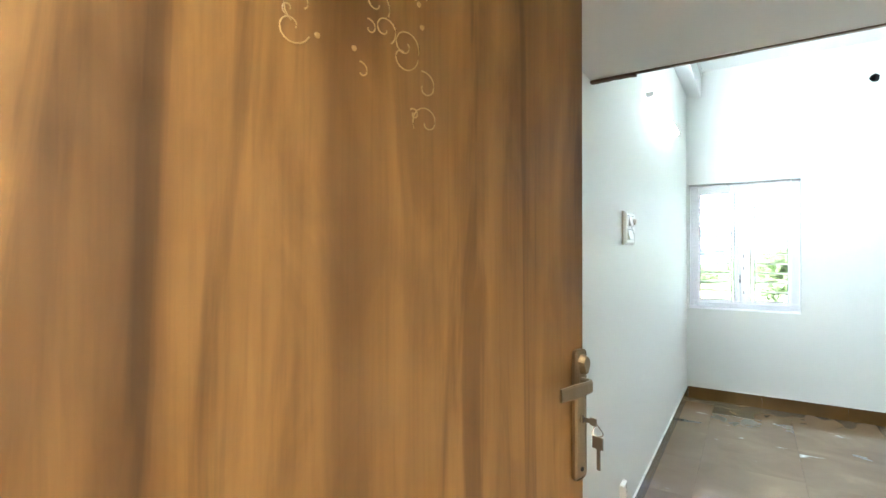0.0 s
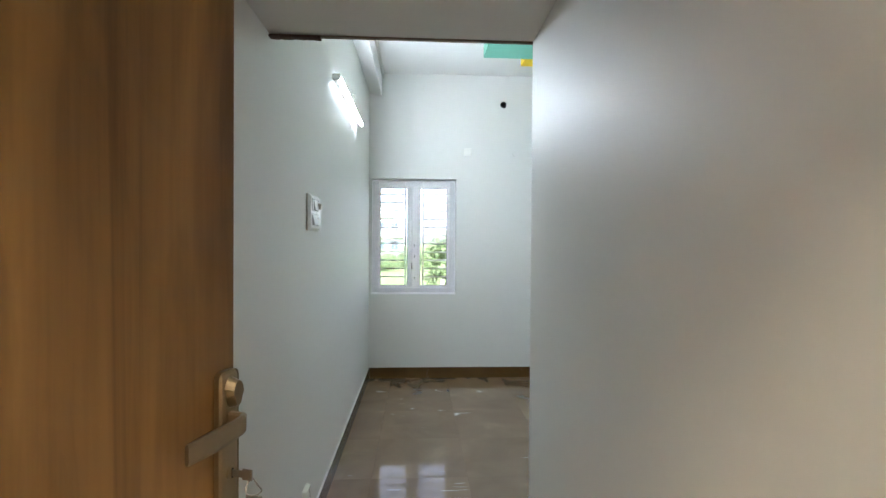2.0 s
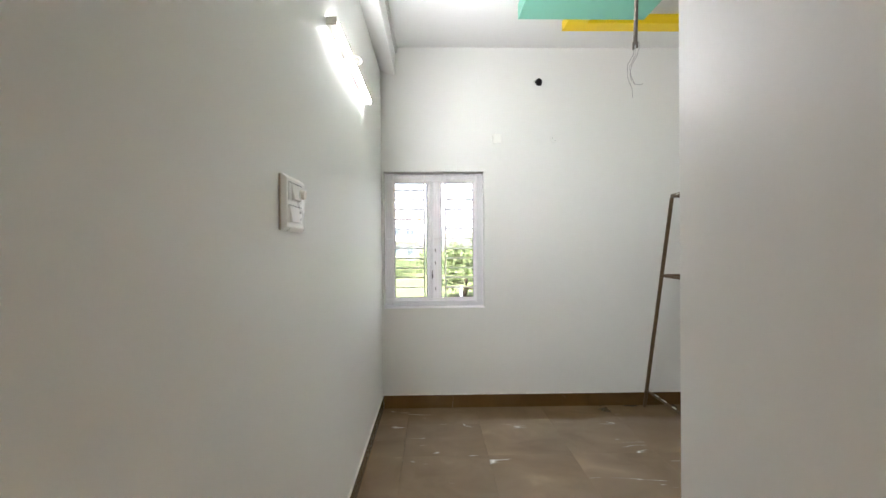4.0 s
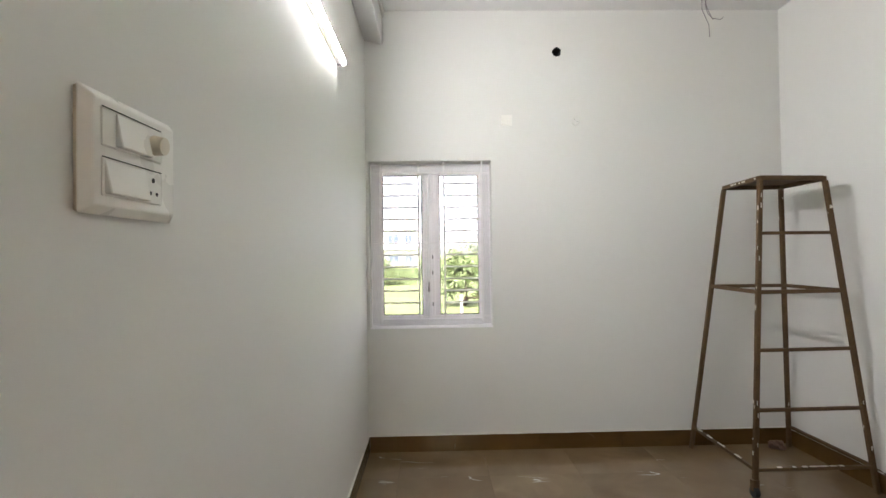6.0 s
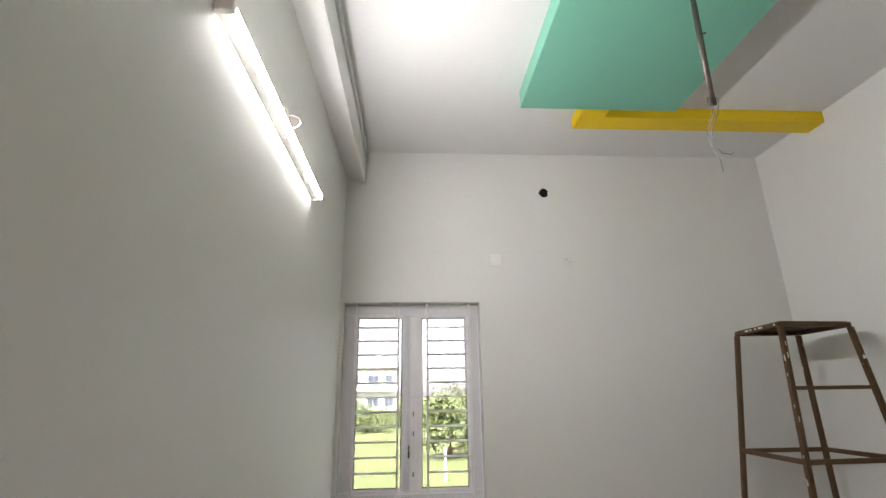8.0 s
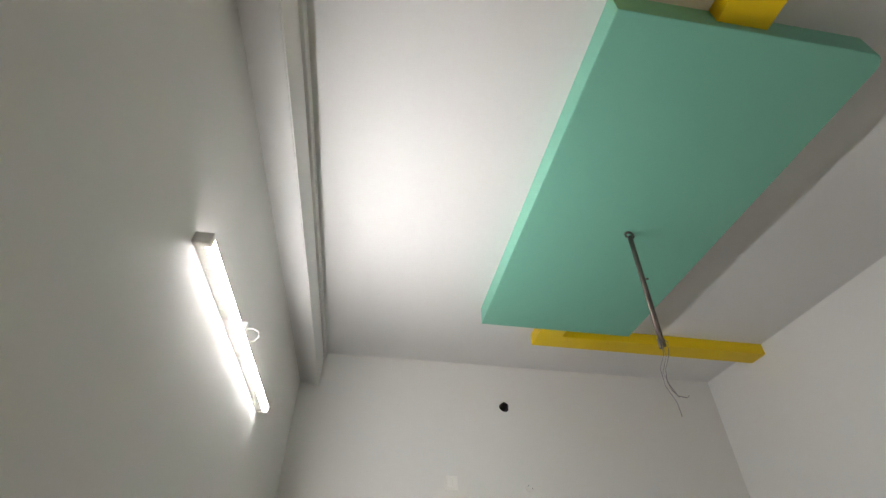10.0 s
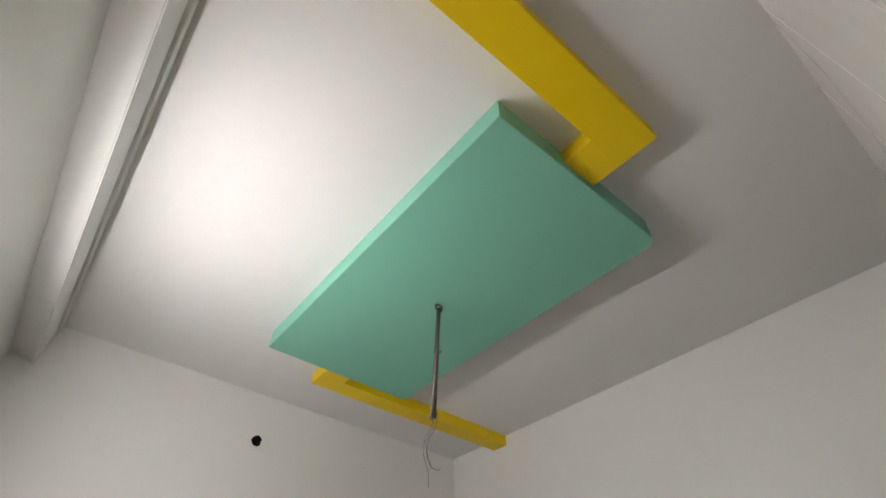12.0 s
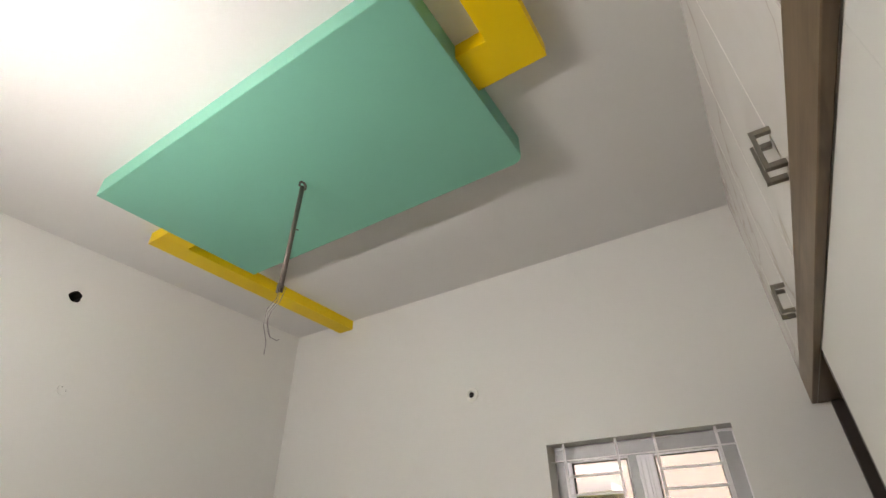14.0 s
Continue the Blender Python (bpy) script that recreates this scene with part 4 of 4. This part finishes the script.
def tree(name, x, y, height, spread, seed, label, low=0.45):
    t = tagged(empty(name, x, y, -0.6), label, "tree")
    rg = random.Random(seed)
    top = height * 0.62
    pts = [(0.12 * math.sin(k), 0.1 * math.cos(1.7 * k), top * k / 5) for k in range(6)]
    part("trunk", tube_mesh(pts, [0.11 - 0.014 * k for k in range(6)], 8), BARK, t, "", True)
    centres = []
    for k in range(7):
        a = k * 0.9 + rg.random()
        z0 = top * rg.uniform(low, 0.95)
        e = Vector((spread * rg.uniform(0.5, 0.85) * math.cos(a), spread * rg.uniform(0.5, 0.85) * math.sin(a), z0 + rg.uniform(0.2, 0.5) * height * low))
        part("limb", tube_mesh([(0, 0, z0), e * 0.5 + Vector((0, 0, z0 * 0.45)), e], [0.045, 0.03, 0.012], 6), BARK, t, "", True)
        centres.append(e)
    centres += [Vector((rg.uniform(-0.4, 0.4) * spread, rg.uniform(-0.4, 0.4) * spread, rg.uniform(low + 0.1, 0.92) * height)) for _ in range(9)]
    verts, faces = [], []
    for c in centres:
        for _ in range(170):
            d = Vector((rg.gauss(0, 1), rg.gauss(0, 1), rg.gauss(0, 0.7))) * spread * 0.2
            p = c + d
            u = Vector((rg.uniform(-1, 1), rg.uniform(-1, 1), rg.uniform(-1, 1))).normalized() * rg.uniform(0.05, 0.11)
            w = u.cross(Vector((rg.uniform(-1, 1), rg.uniform(-1, 1), rg.uniform(-1, 1)))).normalized() * u.length * 0.5
            i = len(verts)
            verts += [p - u, p + w, p + u, p - w]
            faces.append((i, i + 1, i + 2, i + 3))
    me = bpy.data.meshes.new("crown")
    me.from_pydata([tuple(v) for v in verts], [], faces)
    me.materials.append(LEAF)
    cr = new("crown", me)
    cr.parent = t
    return t


tree("tree", 1.75, 15.5, 2.5, 1.25, 4, "small leafy green tree in the field", 0.12)
tree("tree", 3.3, 24.0, 3.0, 1.8, 9, "leafy green tree in the field", 0.15)
tree("shrub", -2.6, 30.0, 2.0, 1.9, 15, "low green shrub in the field", 0.1)
tree("shrub", -5.0, 33.0, 2.1, 2.0, 21, "low green shrub in the field", 0.1)
tree("shrub", -0.5, 36.0, 2.2, 2.2, 27, "low green shrub in the field", 0.1)
post = tagged(mesh_object("boundary_post", box(-0.035, 0.035, -0.035, 0.035, 0, 0.85, 0.008, 1), FACADE), "white concrete boundary post in the grass", "post")
post.matrix_basis = pose(1.35, 10.5, -0.6)

# ---------------------------------------------------------------- floor tiles, last
TS, GAP = 0.6, 0.0003
tile_mesh = {}


def tile_data(w, d):
    k = (round(w, 3), round(d, 3))
    if k not in tile_mesh:
        bm = box(-w / 2 + GAP / 2, w / 2 - GAP / 2, -d / 2 + GAP / 2, d / 2 - GAP / 2, -0.012, 0.0)
        bmesh.ops.bevel(bm, geom=[e for e in bm.edges if all(v.co.z > -0.001 for v in e.verts)], offset=0.0004, segments=1, affect="EDGES")
        me = bpy.data.meshes.new("floor_tile")
        bm.to_mesh(me)
        bm.free()
        me.materials.append(TILE)
        tile_mesh[k] = me
    return tile_mesh[k]


floor_ob = bpy.data.objects["floor"]
ox, oy = 0.25, -0.42


def cuts(a, b, o):
    first = o + math.floor((a - o) / TS) * TS
    c = [a] + [first + TS * i for i in range(1, 40) if a + 0.02 < first + TS * i < b - 0.02] + [b]
    return list(zip(c, c[1:]))


for rx0, rx1, ry0, ry1 in ((0.0, W, LOFT - 0.05, 0.0), (0.0, PASS_X, DOOR_Y - 0.16, LOFT - 0.05), (0.0, W, -7.6, DOOR_Y - 0.16)):
    for (a, b), (c, d) in itertools.product(cuts(rx0, rx1, ox), cuts(ry0, ry1, oy)):
        ob = new("floor_tile", tile_data(b - a, d - c))
        ob.location = ((a + b) / 2, (c + d) / 2, FLOOR)
        ob.parent = floor_ob
